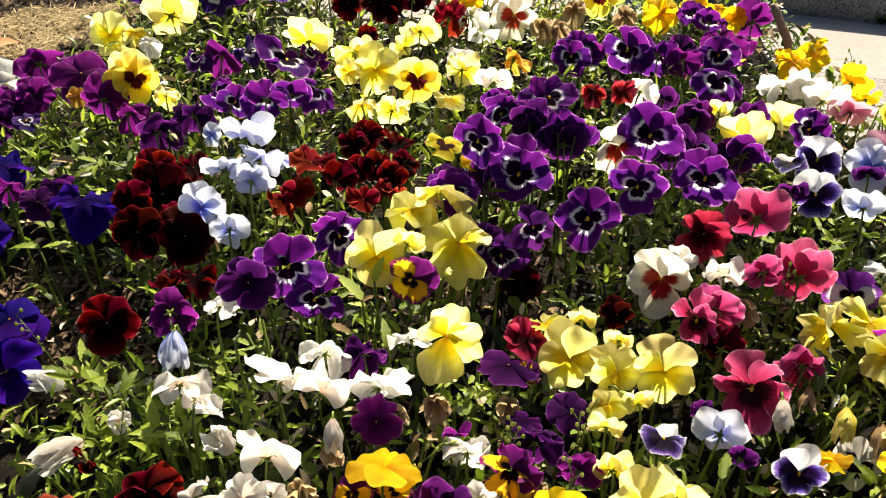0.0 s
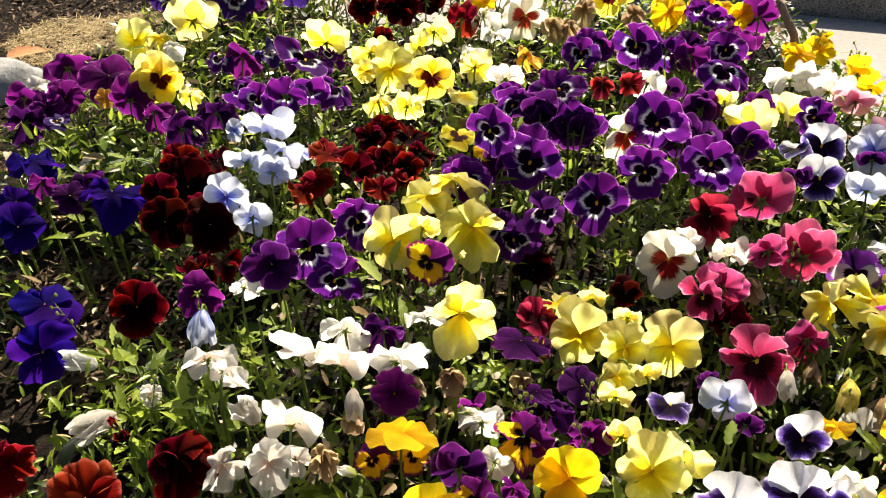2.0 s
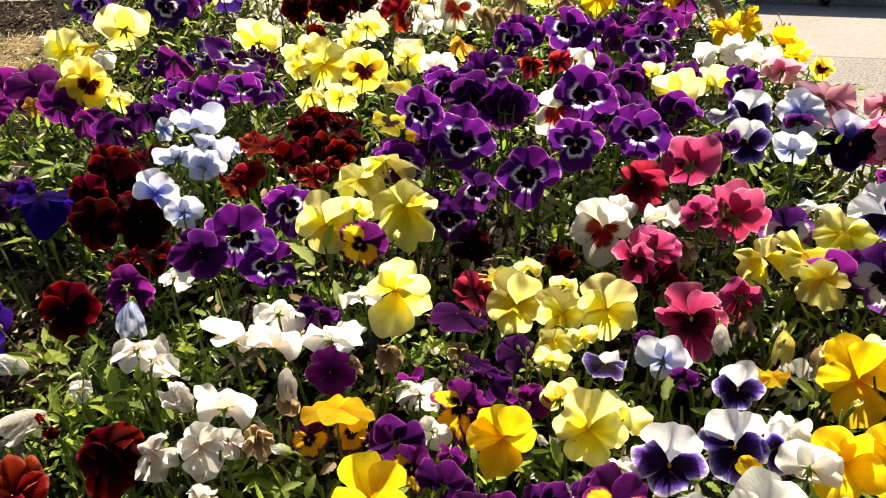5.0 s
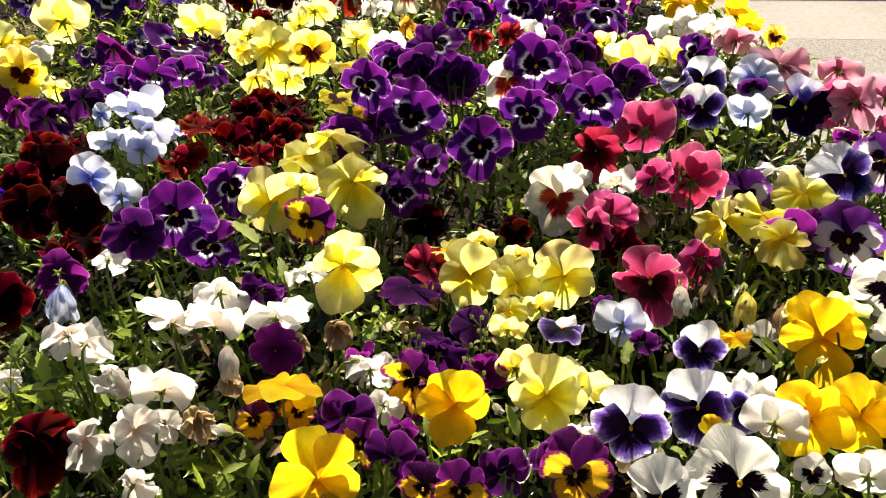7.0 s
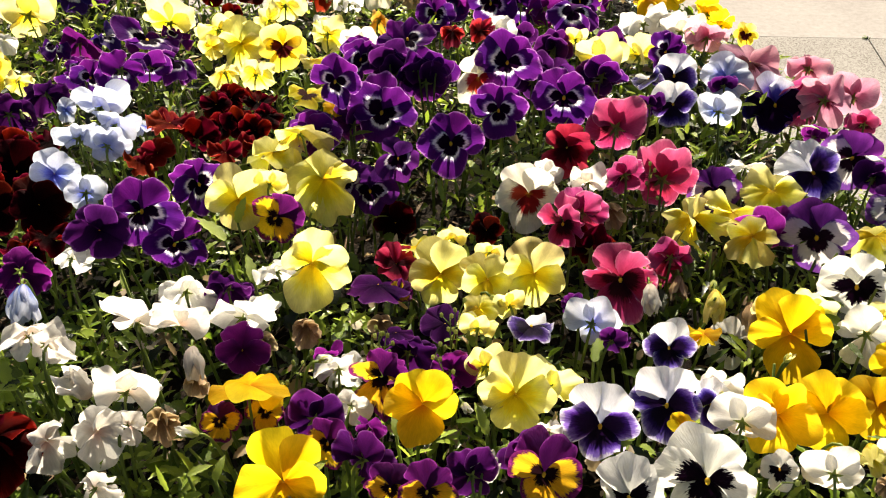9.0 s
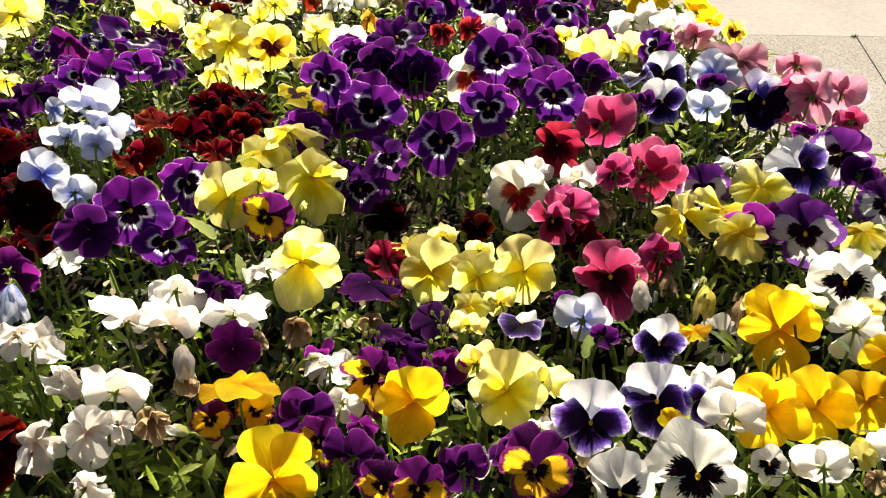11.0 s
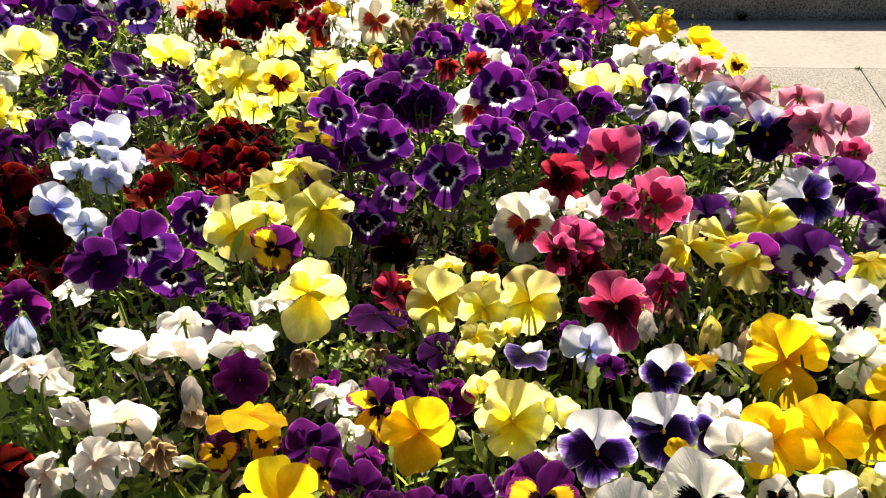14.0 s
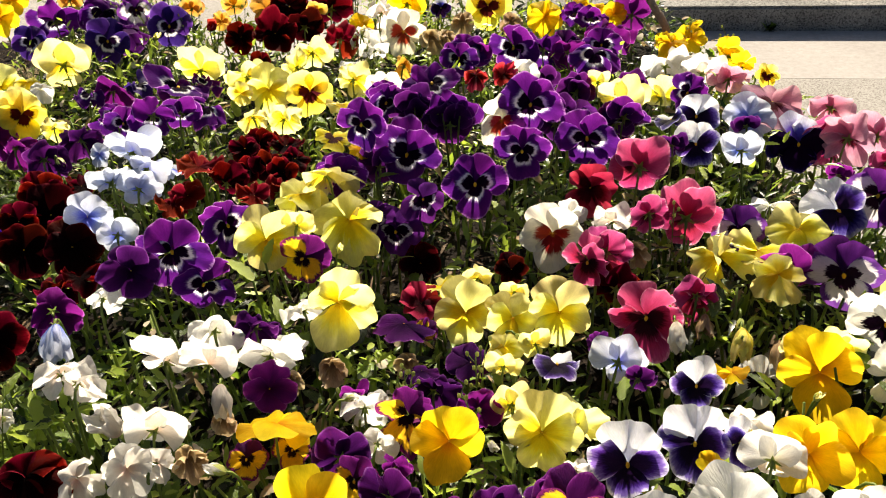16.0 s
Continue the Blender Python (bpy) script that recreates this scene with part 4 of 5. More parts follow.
pansy("lemon", 0.522, 0.471, 0.153, 0.0252, 149, -9, -16)
pansy("cream", -0.198, 0.396, 0.204, 0.0376, 50, 1, -41, True)
pansy("cream", -0.155, 0.387, 0.217, 0.0385, 13, 24, -23, True)
pansy("cream", -0.146, 0.439, 0.206, 0.0563, -174, 4, 17)
pansy("cream", -0.183, 0.454, 0.191, 0.0367, -40, 74, 25, False, True)
pansy("cream", -0.134, 0.394, 0.212, 0.0245, 153, -33, -14, True)
pansy("cream", -0.149, 0.342, 0.209, 0.0283, 168, -23, 32, True)
pansy("magenta", -0.059, 0.484, 0.192, 0.0456, 7, 21, -12)
pansy("gold", -0.047, 0.422, 0.209, 0.0617, 144, 72, -141)
pansy("bicolour", -0.076, 0.418, 0.179, 0.0340, -1, 44, -6)
pansy("bicolour", -0.040, 0.424, 0.177, 0.0318, 25, 38, -25)
pansy("spent", -0.115, 0.404, 0.203, 0.0334, 14, 29, -18)
pansy("cream", -0.092, 0.459, 0.222, 0.0261, 6, -17, -22, False, True)
pansy("spent", -0.095, 0.451, 0.195, 0.0268, 10, 22, -15)
pansy("spent", -0.042, 0.495, 0.189, 0.0237, 19, 24, -20)
pansy("white", 0.021, 0.464, 0.177, 0.0419, 179, -8, -17, True)
pansy("magenta", 0.014, 0.485, 0.173, 0.0267, -171, 7, -26)
pansy("white", 0.031, 0.408, 0.189, 0.0268, 167, -28, -3, True)
pansy("bicolour", 0.057, 0.432, 0.192, 0.0516, -25, 23, -21, True)
pansy("violet", 0.082, 0.477, 0.175, 0.0438, 169, -7, 11, True)
pansy("violet", 0.073, 0.494, 0.181, 0.0337, 101, 85, -106)
pansy("magenta", 0.116, 0.443, 0.179, 0.0367, 161, -13, 28, True)
pansy("gold", 0.084, 0.350, 0.243, 0.0516, 1, 25, -9)
pansy("violet", -0.000, 0.411, 0.177, 0.0499, -178, -23, 9)
pansy("bicolour", 0.013, 0.356, 0.208, 0.0382, -21, 26, 10)
pansy("violet", 0.040, 0.337, 0.208, 0.0467, 136, -31, -14)
pansy("magenta", 0.045, 0.374, 0.199, 0.0247, 159, -11, 14)
pansy("violet", 0.007, 0.367, 0.199, 0.0187, -169, -10, -31)
pansy("gold", -0.017, 0.318, 0.218, 0.0627, 1, 28, -9)
pansy("bicolour", 0.055, 0.298, 0.221, 0.0351, -19, 29, 9)
pansy("bicolour", 0.079, 0.291, 0.223, 0.0421, 2, 29, -20)
pansy("violet", 0.113, 0.317, 0.201, 0.0402, 172, -27, 1)
pansy("lemon", 0.161, 0.396, 0.191, 0.0623, -11, 25, -7)
pansy("lemon", 0.199, 0.432, 0.158, 0.0522, 155, -12, 11)
pansy("lemon", 0.144, 0.446, 0.177, 0.0444, -178, -11, -2)
pansy("violet", 0.157, 0.339, 0.187, 0.0405, -179, -22, -14)
pansy("bicolour", 0.164, 0.311, 0.199, 0.0533, -13, 29, -8)
pansy("cream", 0.122, 0.327, 0.197, 0.0244, 171, -12, 0, True)
pansy("cream", 0.180, 0.362, 0.182, 0.0210, 167, -12, -3, True)
pansy("blue_white", 0.220, 0.360, 0.184, 0.0614, -20, 23, 3)
pansy("blue_white", 0.280, 0.377, 0.178, 0.0599, -30, 23, 6)
pansy("blue_white", 0.313, 0.370, 0.180, 0.0397, 17, 27, -43)
pansy("white_face", 0.220, 0.288, 0.191, 0.0556, -39, 20, 37)
pansy("white_face", 0.279, 0.294, 0.190, 0.0736, -23, 25, 6)
pansy("white", 0.325, 0.341, 0.191, 0.0504, 150, -16, -18)
pansy("gold", 0.358, 0.348, 0.182, 0.0616, -9, 29, -10)
pansy("gold", 0.403, 0.352, 0.172, 0.0636, -38, 24, 6)
pansy("gold", 0.457, 0.365, 0.155, 0.0552, -29, 30, 15)
pansy("lemon", 0.424, 0.322, 0.162, 0.0272, -18, 20, 8, False, True)
pansy("white", 0.380, 0.298, 0.171, 0.0450, 150, -23, -18)
pansy("white_face", 0.338, 0.301, 0.180, 0.0278, -32, 38, 18)
pansy("cream", 0.337, 0.401, 0.169, 0.0344, 160, 3, -11)
pansy("gold", 0.280, 0.345, 0.186, 0.0224, -38, 64, 22)
pansy("spent", -0.011, 0.319, 0.205, 0.0189, 7, 40, -13)
pansy("spent", 0.081, 0.421, 0.184, 0.0178, -3, 37, -5)
pansy("spent", 0.414, 0.282, 0.170, 0.0198, -39, 36, 24)
pansy("gold", 0.504, 0.413, 0.153, 0.0426, -39, 31, 20)
pansy("white", 0.448, 0.314, 0.162, 0.0416, 149, -14, -20)
pansy("plum_white", 0.618, 0.613, 0.165, 0.0635, -36, 19, 14)
pansy("lemon", -0.549, 1.307, 0.178, 0.0730, 38, 6, -16)
pansy("lemon", -0.512, 1.322, 0.174, 0.0405, 34, 44, -15, True)
pansy("white", -0.467, 1.254, 0.187, 0.0317, 32, 17, -13, True)
pansy("yellow_face", -0.441, 1.079, 0.218, 0.0733, 19, 6, -9)
pansy("magenta", -0.632, 1.210, 0.175, 0.0744, -152, 2, 14, True)
pansy("magenta", -0.525, 1.114, 0.206, 0.0900, 32, 49, -16)
pansy("magenta", -0.472, 1.047, 0.202, 0.0601, -168, 4, 19, True)
pansy("magenta", -0.422, 1.000, 0.206, 0.0432, -179, -4, 23, True)
pansy("violet", -0.365, 0.938, 0.214, 0.0525, -175, -5, 37, True)
pansy("magenta", -0.583, 1.079, 0.190, 0.0523, 33, 19, -15)
pansy("magenta", -0.603, 1.056, 0.184, 0.0486, 22, 22, -11, True)
pansy("magenta", -0.663, 1.109, 0.175, 0.0538, -157, 6, 13, True)
pansy("violet", -0.628, 1.031, 0.178, 0.0573, -151, 6, 17, True)
pansy("indigo", -0.572, 1.012, 0.187, 0.0380, 68, 64, -41)
pansy("white", -0.648, 1.132, 0.180, 0.0429, 30, 25, -14, True)
pansy("orange", -0.513, 1.056, 0.200, 0.0295, 31, 43, -15)
pansy("blue", -0.559, 0.896, 0.190, 0.0644, 94, 68, -64, True)
pansy("magenta", -0.527, 0.843, 0.193, 0.0322, -157, 0, 15, True)
pansy("blue", -0.417, 0.797, 0.207, 0.0718, 68, 73, -50, True)
pansy("violet", -0.482, 0.817, 0.190, 0.0435, 38, 48, -22)
pansy("violet", -0.466, 0.846, 0.192, 0.0363, -140, -7, 23, True)
pansy("blue", -0.521, 0.753, 0.190, 0.0602, 43, 21, -25)
pansy("blue", -0.548, 0.810, 0.187, 0.0434, 54, 49, -31)
pansy("wine", -0.349, 0.856, 0.208, 0.0563, 22, 30, -12)
pansy("black_red", -0.337, 0.832, 0.192, 0.0744, 18, 14, -11)
pansy("black_red", -0.345, 0.755, 0.194, 0.0649, 17, 19, -11)
pansy("black_red", -0.287, 0.740, 0.200, 0.0601, 17, 16, -11)
pansy("wine", -0.364, 0.807, 0.201, 0.0480, 10, 28, -6)
pansy("wine", -0.305, 0.866, 0.207, 0.0432, 71, 72, -51)
pansy("wine", -0.307, 0.781, 0.196, 0.0356, -165, -4, 11)
pansy("wine", -0.277, 0.650, 0.206, 0.0396, -155, 1, 21, True)
pansy("wine", -0.353, 0.641, 0.161, 0.0614, 26, 24, -24)
pansy("blue", -0.451, 0.637, 0.169, 0.0759, 119, 72, -98)
pansy("blue", -0.427, 0.567, 0.167, 0.0692, 29, 16, -22)
pansy("white", -0.381, 0.569, 0.145, 0.0379, -45, 54, 32, False, True)
pansy("cream", -0.325, 0.476, 0.173, 0.0423, -30, 25, 25, False, True)
pansy("wine", -0.296, 0.439, 0.185, 0.0176, 11, 69, -9, False, True)
pansy("lemon", -0.380, 1.034, 0.214, 0.0333, -165, 6, 9, True)
pansy("cream", -0.285, 0.483, 0.196, 0.0194, 41, 36, -30, True)
pansy("violet", 0.148, 0.890, 0.228, 0.0620, 173, 1, -3)
pansy("violet", 0.114, 0.909, 0.233, 0.0572, -180, 2, 1)
pansy("violet", 0.322, 0.949, 0.227, 0.0516, 161, 4, -10)
pansy("dusk", 0.306, 0.870, 0.232, 0.0446, -10, 13, 4)
pansy("violet", 0.361, 0.887, 0.208, 0.0582, 152, -3, -4)
pansy("violet", 0.090, 0.939, 0.241, 0.0511, -173, 3, 5)
pansy("violet", 0.290, 0.995, 0.230, 0.0459, 168, 4, -6)
pansy("dusk", 0.010, 0.806, 0.219, 0.0548, 5, 15, -4)
pansy("violet", 0.055, 0.844, 0.204, 0.0542, 177, -8, -1)
pansy("dusk", 0.038, 0.736, 0.195, 0.0526, -2, 18, 1)
pansy("purple", 0.213, 1.223, 0.189, 0.0680, 3, 20, -22)
pansy("purple", 0.070, 0.950, 0.252, 0.0413, -22, 15, 9)
pansy("violet", 0.278, 0.873, 0.223, 0.0477, 167, -5, -7)
pansy("purple", 0.438, 1.239, 0.174, 0.0636, -12, 20, 4)
pansy("violet", 0.403, 0.965, 0.219, 0.0437, 163, 4, -8)
pansy("wine", -0.236, 0.400, 0.208, 0.0538, 29, 35, -34, True)
pansy("rust", -0.302, 0.363, 0.203, 0.0613, 37, 66, -32)
pansy("rust", -0.405, 0.428, 0.169, 0.0460, 19, 38, -17, True)
pansy("yellow_face", -0.429, 1.066, 0.225, 0.0647, 19, 4, -14)
pansy("purple", -0.555, 1.656, 0.173, 0.0907, -161, 16, 13, True)
pansy("indigo", -0.569, 1.537, 0.173, 0.0650, 15, 14, -10)
pansy("indigo", -0.416, 1.490, 0.176, 0.0796, 15, 5, -10)
pansy("purple", -0.464, 1.669, 0.175, 0.0893, 24, 20, -12, True)
pansy("plum_white", -0.400, 1.673, 0.173, 0.0678, 21, 17, -11)
pansy("violet", -0.390, 1.541, 0.173, 0.0635, 178, 12, 6, True)
pansy("indigo", -0.312, 1.540, 0.177, 0.0841, 10, 2, -9)
pansy("orange", -0.285, 1.652, 0.173, 0.0500, -179, 14, 6)
pansy("orange", -0.559, 1.788, 0.173, 0.0529, -167, 16, 10)
pansy("orange", -0.201, 1.640, 0.173, 0.0542, -175, 8, 7)
pansy("orange", -0.135, 1.604, 0.174, 0.0662, 12, 13, -9)
pansy("gold", -0.678, 1.706, 0.172, 0.0683, 32, 3, -14)
pansy("gold", -0.690, 1.828, 0.173, 0.0583, 28, 15, -13)
pansy("wine", -0.167, 1.427, 0.180, 0.0562, 8, 15, -8)
pansy("wine", -0.105, 1.425, 0.181, 0.0815, 10, 39, -9)
pansy("wine", -0.088, 1.587, 0.177, 0.0847, 8, 34, -8)
pansy("black_red", -0.054, 1.467, 0.177, 0.0697, 175, 12, 4)
pansy("wine", -0.007, 1.563, 0.175, 0.0840, 179, 12, 6)
pansy("rust", 0.012, 1.365, 0.181, 0.0585, 162, 4, -1, True)
pansy("scarlet", -0.236, 1.532, 0.165, 0.0306, 25, 46, -15, False, True)
pansy("orange", -0.215, 1.545, 0.174, 0.0372, 20, 6, -11)
pansy("lemon", -0.038, 1.314, 0.183, 0.0694, 180, 16, 7)
pansy("lemon", -0.063, 1.241, 0.188, 0.0488, -148, 12, -3)
pansy("gold", 0.049, 1.447, 0.177, 0.0475, 3, 42, -7)
pansy("white_red", 0.121, 1.371, 0.183, 0.0779, -4, -2, -4)
pansy("gold", 0.140, 1.553, 0.175, 0.0777, 174, 22, 4)
pansy("cream", 0.089, 1.503, 0.176, 0.0531, 164, 14, 0, True)
pansy("white", 0.068, 1.288, 0.187, 0.0487, 162, 27, -1)
pansy("white", 0.047, 1.380, 0.180, 0.0534, -171, 15, 10, True)
pansy("white", 0.027, 1.217, 0.189, 0.0397, -164, 14, 13, True)
pansy("spent", 0.166, 1.331, 0.181, 0.0521, 1, 10, -6)
pansy("spent", 0.192, 1.330, 0.181, 0.0410, 12, 8, -9)
pansy("spent", 0.229, 1.405, 0.178, 0.0526, -7, 10, -3)
pansy("yellow_face", 0.286, 1.476, 0.179, 0.0892, -9, 0, -3)
pansy("spent", 0.314, 1.380, 0.178, 0.0482, -10, 15, -2)
pansy("gold", 0.375, 1.390, 0.177, 0.0602, -6, 21, -3, True)
pansy("gold", 0.447, 1.438, 0.176, 0.0440, -14, 42, -1, True)
pansy("gold", 0.477, 1.409, 0.176, 0.0434, -8, 42, -3, True)
pansy("gold", 0.493, 1.360, 0.180, 0.0460, -11, 21, -2)
pansy("purple", 0.432, 1.401, 0.176, 0.0451, 177, 12, 5, True)
pansy("purple", 0.453, 1.362, 0.177, 0.0518, 158, 18, -2, True)
pansy("magenta", 0.526, 1.362, 0.176, 0.0713, 159, 0, -1)
pansy("magenta", 0.449, 1.295, 0.176, 0.0499, 164, 17, 0, True)
pansy("magenta", 0.472, 1.271, 0.172, 0.0567, 151, 10, -5, True)
pansy("gold", 0.552, 1.244, 0.168, 0.0452, 179, 20, 7)
pansy("gold", 0.589, 1.239, 0.170, 0.0541, -8, 38, -3)
pansy("midnight", 0.200, 1.497, 0.176, 0.0348, -6, 3, -3)
pansy("violet", 0.379, 1.249, 0.178, 0.0538, -26, 22, 4)
pansy("orange", -0.033, 1.525, 0.185, 0.0410, 180, 14, 6)
pansy("wine", -0.123, 1.288, 0.183, 0.0358, 8, 22, -8)


# ---- leaves ----
def leaf_points(rng, length, width, bend, curl):
    """A lobed, pointed pansy leaf along +x, a fold along its middle."""
    verts, faces = [], []
    n = 9
    for i in range(n + 1):
        s = i / n
        w = width * 0.5 * math.sin(math.pi * min(1.0, 0.06 + s * 0.94) ** 0.8) ** 0.8 * (1 + (0.15 if i % 2 else -0.15))
        x, z = length * s, -bend * length * s * s
        verts += [(x, -w, z + curl * w), (x, 0, z), (x, w, z + curl * w)]
    for i in range(n):
        for k in range(2):
            q = 3 * i + k
            faces.append((q, q + 1, q + 4, q + 3))
    return verts, faces


def in_bed(x, y):
    return x < 0.74 + 0.05 * math.sin(9 * y) and y < far_edge(x) - 0.27 + 0.04 * math.sin(11 * x) and not (x < -0.62 and y > 1.12)


def worn(x, y):
    """Thin places in the leaves, where soil and litter show."""
    d = min(math.hypot((x + 0.41) / 0.085, (y - 0.67) / 0.075), math.hypot((x + 0.50) / 0.085, (y - 0.79) / 0.065))
    return d < 1.0 + 0.45 * noise.noise((x * 14.0, y * 14.0, 6.0))


leaf_rng = random.Random(77)
LEAF_MESHES = []
for k in range(14):
    v, f = leaf_points(leaf_rng, 1.0, leaf_rng.uniform(0.26, 0.5), leaf_rng.uniform(0.0, 0.5), leaf_rng.uniform(0.1, 0.7))
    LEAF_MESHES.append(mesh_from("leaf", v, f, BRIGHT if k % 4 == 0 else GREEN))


def leaf_pose(rng, x, y, z, spin, tilt, length):
    return Matrix.Translation((x, y, z)) @ Euler((rng.uniform(-0.6, 0.6), -tilt, spin)).to_matrix().to_4x4() @ Matrix.Diagonal((length, length, length, 1))


def plant(x, y, leaves):
    """A leafy pansy plant: short branching stalks with leaves round them."""
    rng = random.Random(int(x * 7919 + y * 104729))
    base = new("pansy_plant", None)
    base.empty_display_size = 0.02
    g = soil_height(x, y)
    base.matrix_basis = pose(x, y, g)
    tagged(base, "leafy green pansy plant growing in the bed", "plant", "leafy plants in the bed")
    for k in range(leaves):
        spin, rise = rng.uniform(0, 6.28), rng.uniform(0.02, 0.12)
        r = rng.uniform(0.01, 0.05)
        ob = under("leaf", rng.choice(LEAF_MESHES), base)
        ob.matrix_basis = leaf_pose(rng, r * math.cos(spin), r * math.sin(spin), rise, spin, rng.uniform(-0.2, 0.9), rng.uniform(0.018, 0.034))
    for k in range(3):
        spin = rng.uniform(0, 6.28)
        tip = Vector((0.03 * math.cos(spin), 0.03 * math.sin(spin), rng.uniform(0.09, 0.13)))
        under("stalk", tube([(0, 0, -0.01), tip * 0.5 + Vector((0, 0, 0.01)), tip], [0.0022, 0.0018, 0.0012], STEM, "stalk", 5), base)


def leafy_clump(x, y, top, leaves, reach):
    """A standing tuft of larger leaves, most in the brighter sunlit green."""
    rng = random.Random(int(x * 6007 + y * 3001) + leaves)
    base = new("pansy_plant", None)
    base.empty_display_size = 0.02
    g = soil_height(x, y)
    base.matrix_basis = pose(x, y, g)
    tagged(base, "young pansy plant with larger bright green leaves", "plant", "leafy plants in the bed")
    h = top - g
    for k in range(leaves):
        spin = rng.uniform(0, 6.28)
        r = rng.uniform(0.0, 0.02)
        ob = under("leaf", rng.choice(LEAF_MESHES[::4] if k % 3 else LEAF_MESHES), base)
        ob.matrix_basis = leaf_pose(rng, r * math.cos(spin), r * math.sin(spin), h * rng.uniform(0.35, 0.95), spin, rng.uniform(0.0, 0.9), rng.uniform(0.45, 0.85) * reach)
    under("stalk", tube([(0, 0, -0.01), (0.004, 0.003, h * 0.5), (0.002, 0.006, h * 0.9)], [0.0024, 0.002, 0.0014], STEM, "stalk", 5), base)


leafy_clump(-0.558, 1.057, 0.150, 26, 0.044)
leafy_clump(-0.504, 1.015, 0.148, 26, 0.044)
leafy_clump(-0.630, 1.072, 0.126, 20, 0.042)
leafy_clump(-0.460, 1.035, 0.163, 20, 0.042)
leafy_clump(-0.242, 0.620, 0.141, 14, 0.030)
leafy_clump(-0.351, 0.622, 0.117, 12, 0.032)
leafy_clump(-0.280, 0.559, 0.122, 22, 0.042)
leafy_clump(-0.349, 0.540, 0.120, 18, 0.040)
leafy_clump(-0.530, 1.105, 0.150, 20, 0.042)
leafy_clump(-0.420, 1.000, 0.155, 16, 0.040)
leafy_clump(-0.471, 0.848, 0.144, 18, 0.038)
leafy_clump(-0.474, 0.756, 0.139, 14, 0.030)
leafy_clump(0.238, 0.762, 0.220, 18, 0.026)
leafy_clump(0.219, 0.745, 0.209, 14, 0.026)
leafy_clump(-0.080, 0.666, 0.174, 14, 0.030)
leafy_clump(-0.123, 0.669, 0.171, 12, 0.030)
leafy_clump(-0.215, 0.698, 0.158, 12, 0.028)
leafy_clump(-0.276, 0.554, 0.129, 16, 0.036)
leafy_clump(-0.118, 0.421, 0.151, 18, 0.032)
leafy_clump(-0.092, 0.393, 0.152, 16, 0.034)
leafy_clump(-0.249, 0.631, 0.151, 14, 0.030)
leafy_clump(0.261, 0.377, 0.154, 14, 0.030)
leafy_clump(0.141, 0.393, 0.170, 14, 0.030)
leafy_clump(0.310, 0.659, 0.170, 12, 0.030)
leafy_clump(0.344, 0.685, 0.170, 12, 0.030)
leafy_clump(-0.242, 1.084, 0.191, 14, 0.026)
leafy_clump(-0.180, 0.993, 0.202, 12, 0.026)
leafy_clump(-0.460, 1.030, 0.163, 12, 0.030)
leafy_clump(-0.351, 1.327, 0.171, 12, 0.026)
leafy_clump(0.295, 0.399, 0.140, 12, 0.030)
leafy_clump(0.521, 0.478, 0.106, 12, 0.032)
leafy_clump(0.404, 0.472, 0.132, 12, 0.030)
leafy_clump(-0.335, 0.594, 0.125, 14, 0.030)
leafy_clump(-0.113, 0.410, 0.151, 16, 0.034)
leafy_clump(0.033, 0.581, 0.166, 12, 0.028)
leafy_clump(-0.156, 0.420, 0.145, 14, 0.030)
leafy_clump(-0.279, 1.344, 0.184, 16, 0.030)
leafy_clump(-0.269, 1.401, 0.177, 14, 0.030)
leafy_clump(-0.161, 1.530, 0.168, 16, 0.032)
leafy_clump(-0.348, 1.658, 0.166, 10, 0.026)
leafy_clump(0.028, 1.318, 0.178, 16, 0.030)
leafy_clump(0.052, 1.233, 0.182, 14, 0.030)
leafy_clump(0.182, 1.435, 0.171, 16, 0.030)
leafy_clump(0.153, 1.237, 0.180, 12, 0.028)
leafy_clump(-0.364, 1.337, 0.175, 14, 0.030)
leafy_clump(-0.117, 1.320, 0.176, 12, 0.028)
leafy_clump(0.101, 1.277, 0.180, 12, 0.028)
leafy_clump(0.200, 0.766, 0.198, 16, 0.030)
leafy_clump(0.240, 0.768, 0.199, 16, 0.032)
leafy_clump(-0.298, 0.961, 0.216, 14, 0.030)
leafy_clump(-0.493, 0.980, 0.191, 22, 0.042)
leafy_clump(-0.443, 0.921, 0.192, 22, 0.042)
leafy_clump(-0.492, 0.911, 0.186, 18, 0.040)
leafy_clump(-0.397, 0.892, 0.198, 14, 0.034)
leafy_clump(-0.558, 0.965, 0.182, 14, 0.036)
leafy_clump(-0.374, 0.601, 0.155, 18, 0.036)
leafy_clump(-0.325, 0.549, 0.170, 20, 0.036)
leafy_clump(-0.276, 0.504, 0.198, 16, 0.032)
leafy_clump(-0.201, 0.565, 0.222, 14, 0.026)
leafy_clump(-0.179, 0.593, 0.225, 14, 0.026)
leafy_clump(-0.076, 0.881, 0.204, 10, 0.024)
leafy_clump(-0.085, 0.556, 0.201, 10, 0.024)
leafy_clump(0.047, 0.828, 0.211, 16, 0.028)
leafy_clump(-0.267, 0.895, 0.213, 14, 0.026)
leafy_clump(-0.303, 0.762, 0.190, 10, 0.024)
leafy_clump(-0.136, 0.644, 0.224, 10, 0.026)
leafy_clump(-0.023, 0.627, 0.194, 10, 0.026)
leafy_clump(-0.195, 0.448, 0.196, 16, 0.030)
leafy_clump(-0.230, 0.487, 0.202, 18, 0.030)
leafy_clump(-0.105, 0.362, 0.192, 16, 0.028)
leafy_clump(-0.149, 0.501, 0.201, 14, 0.026)
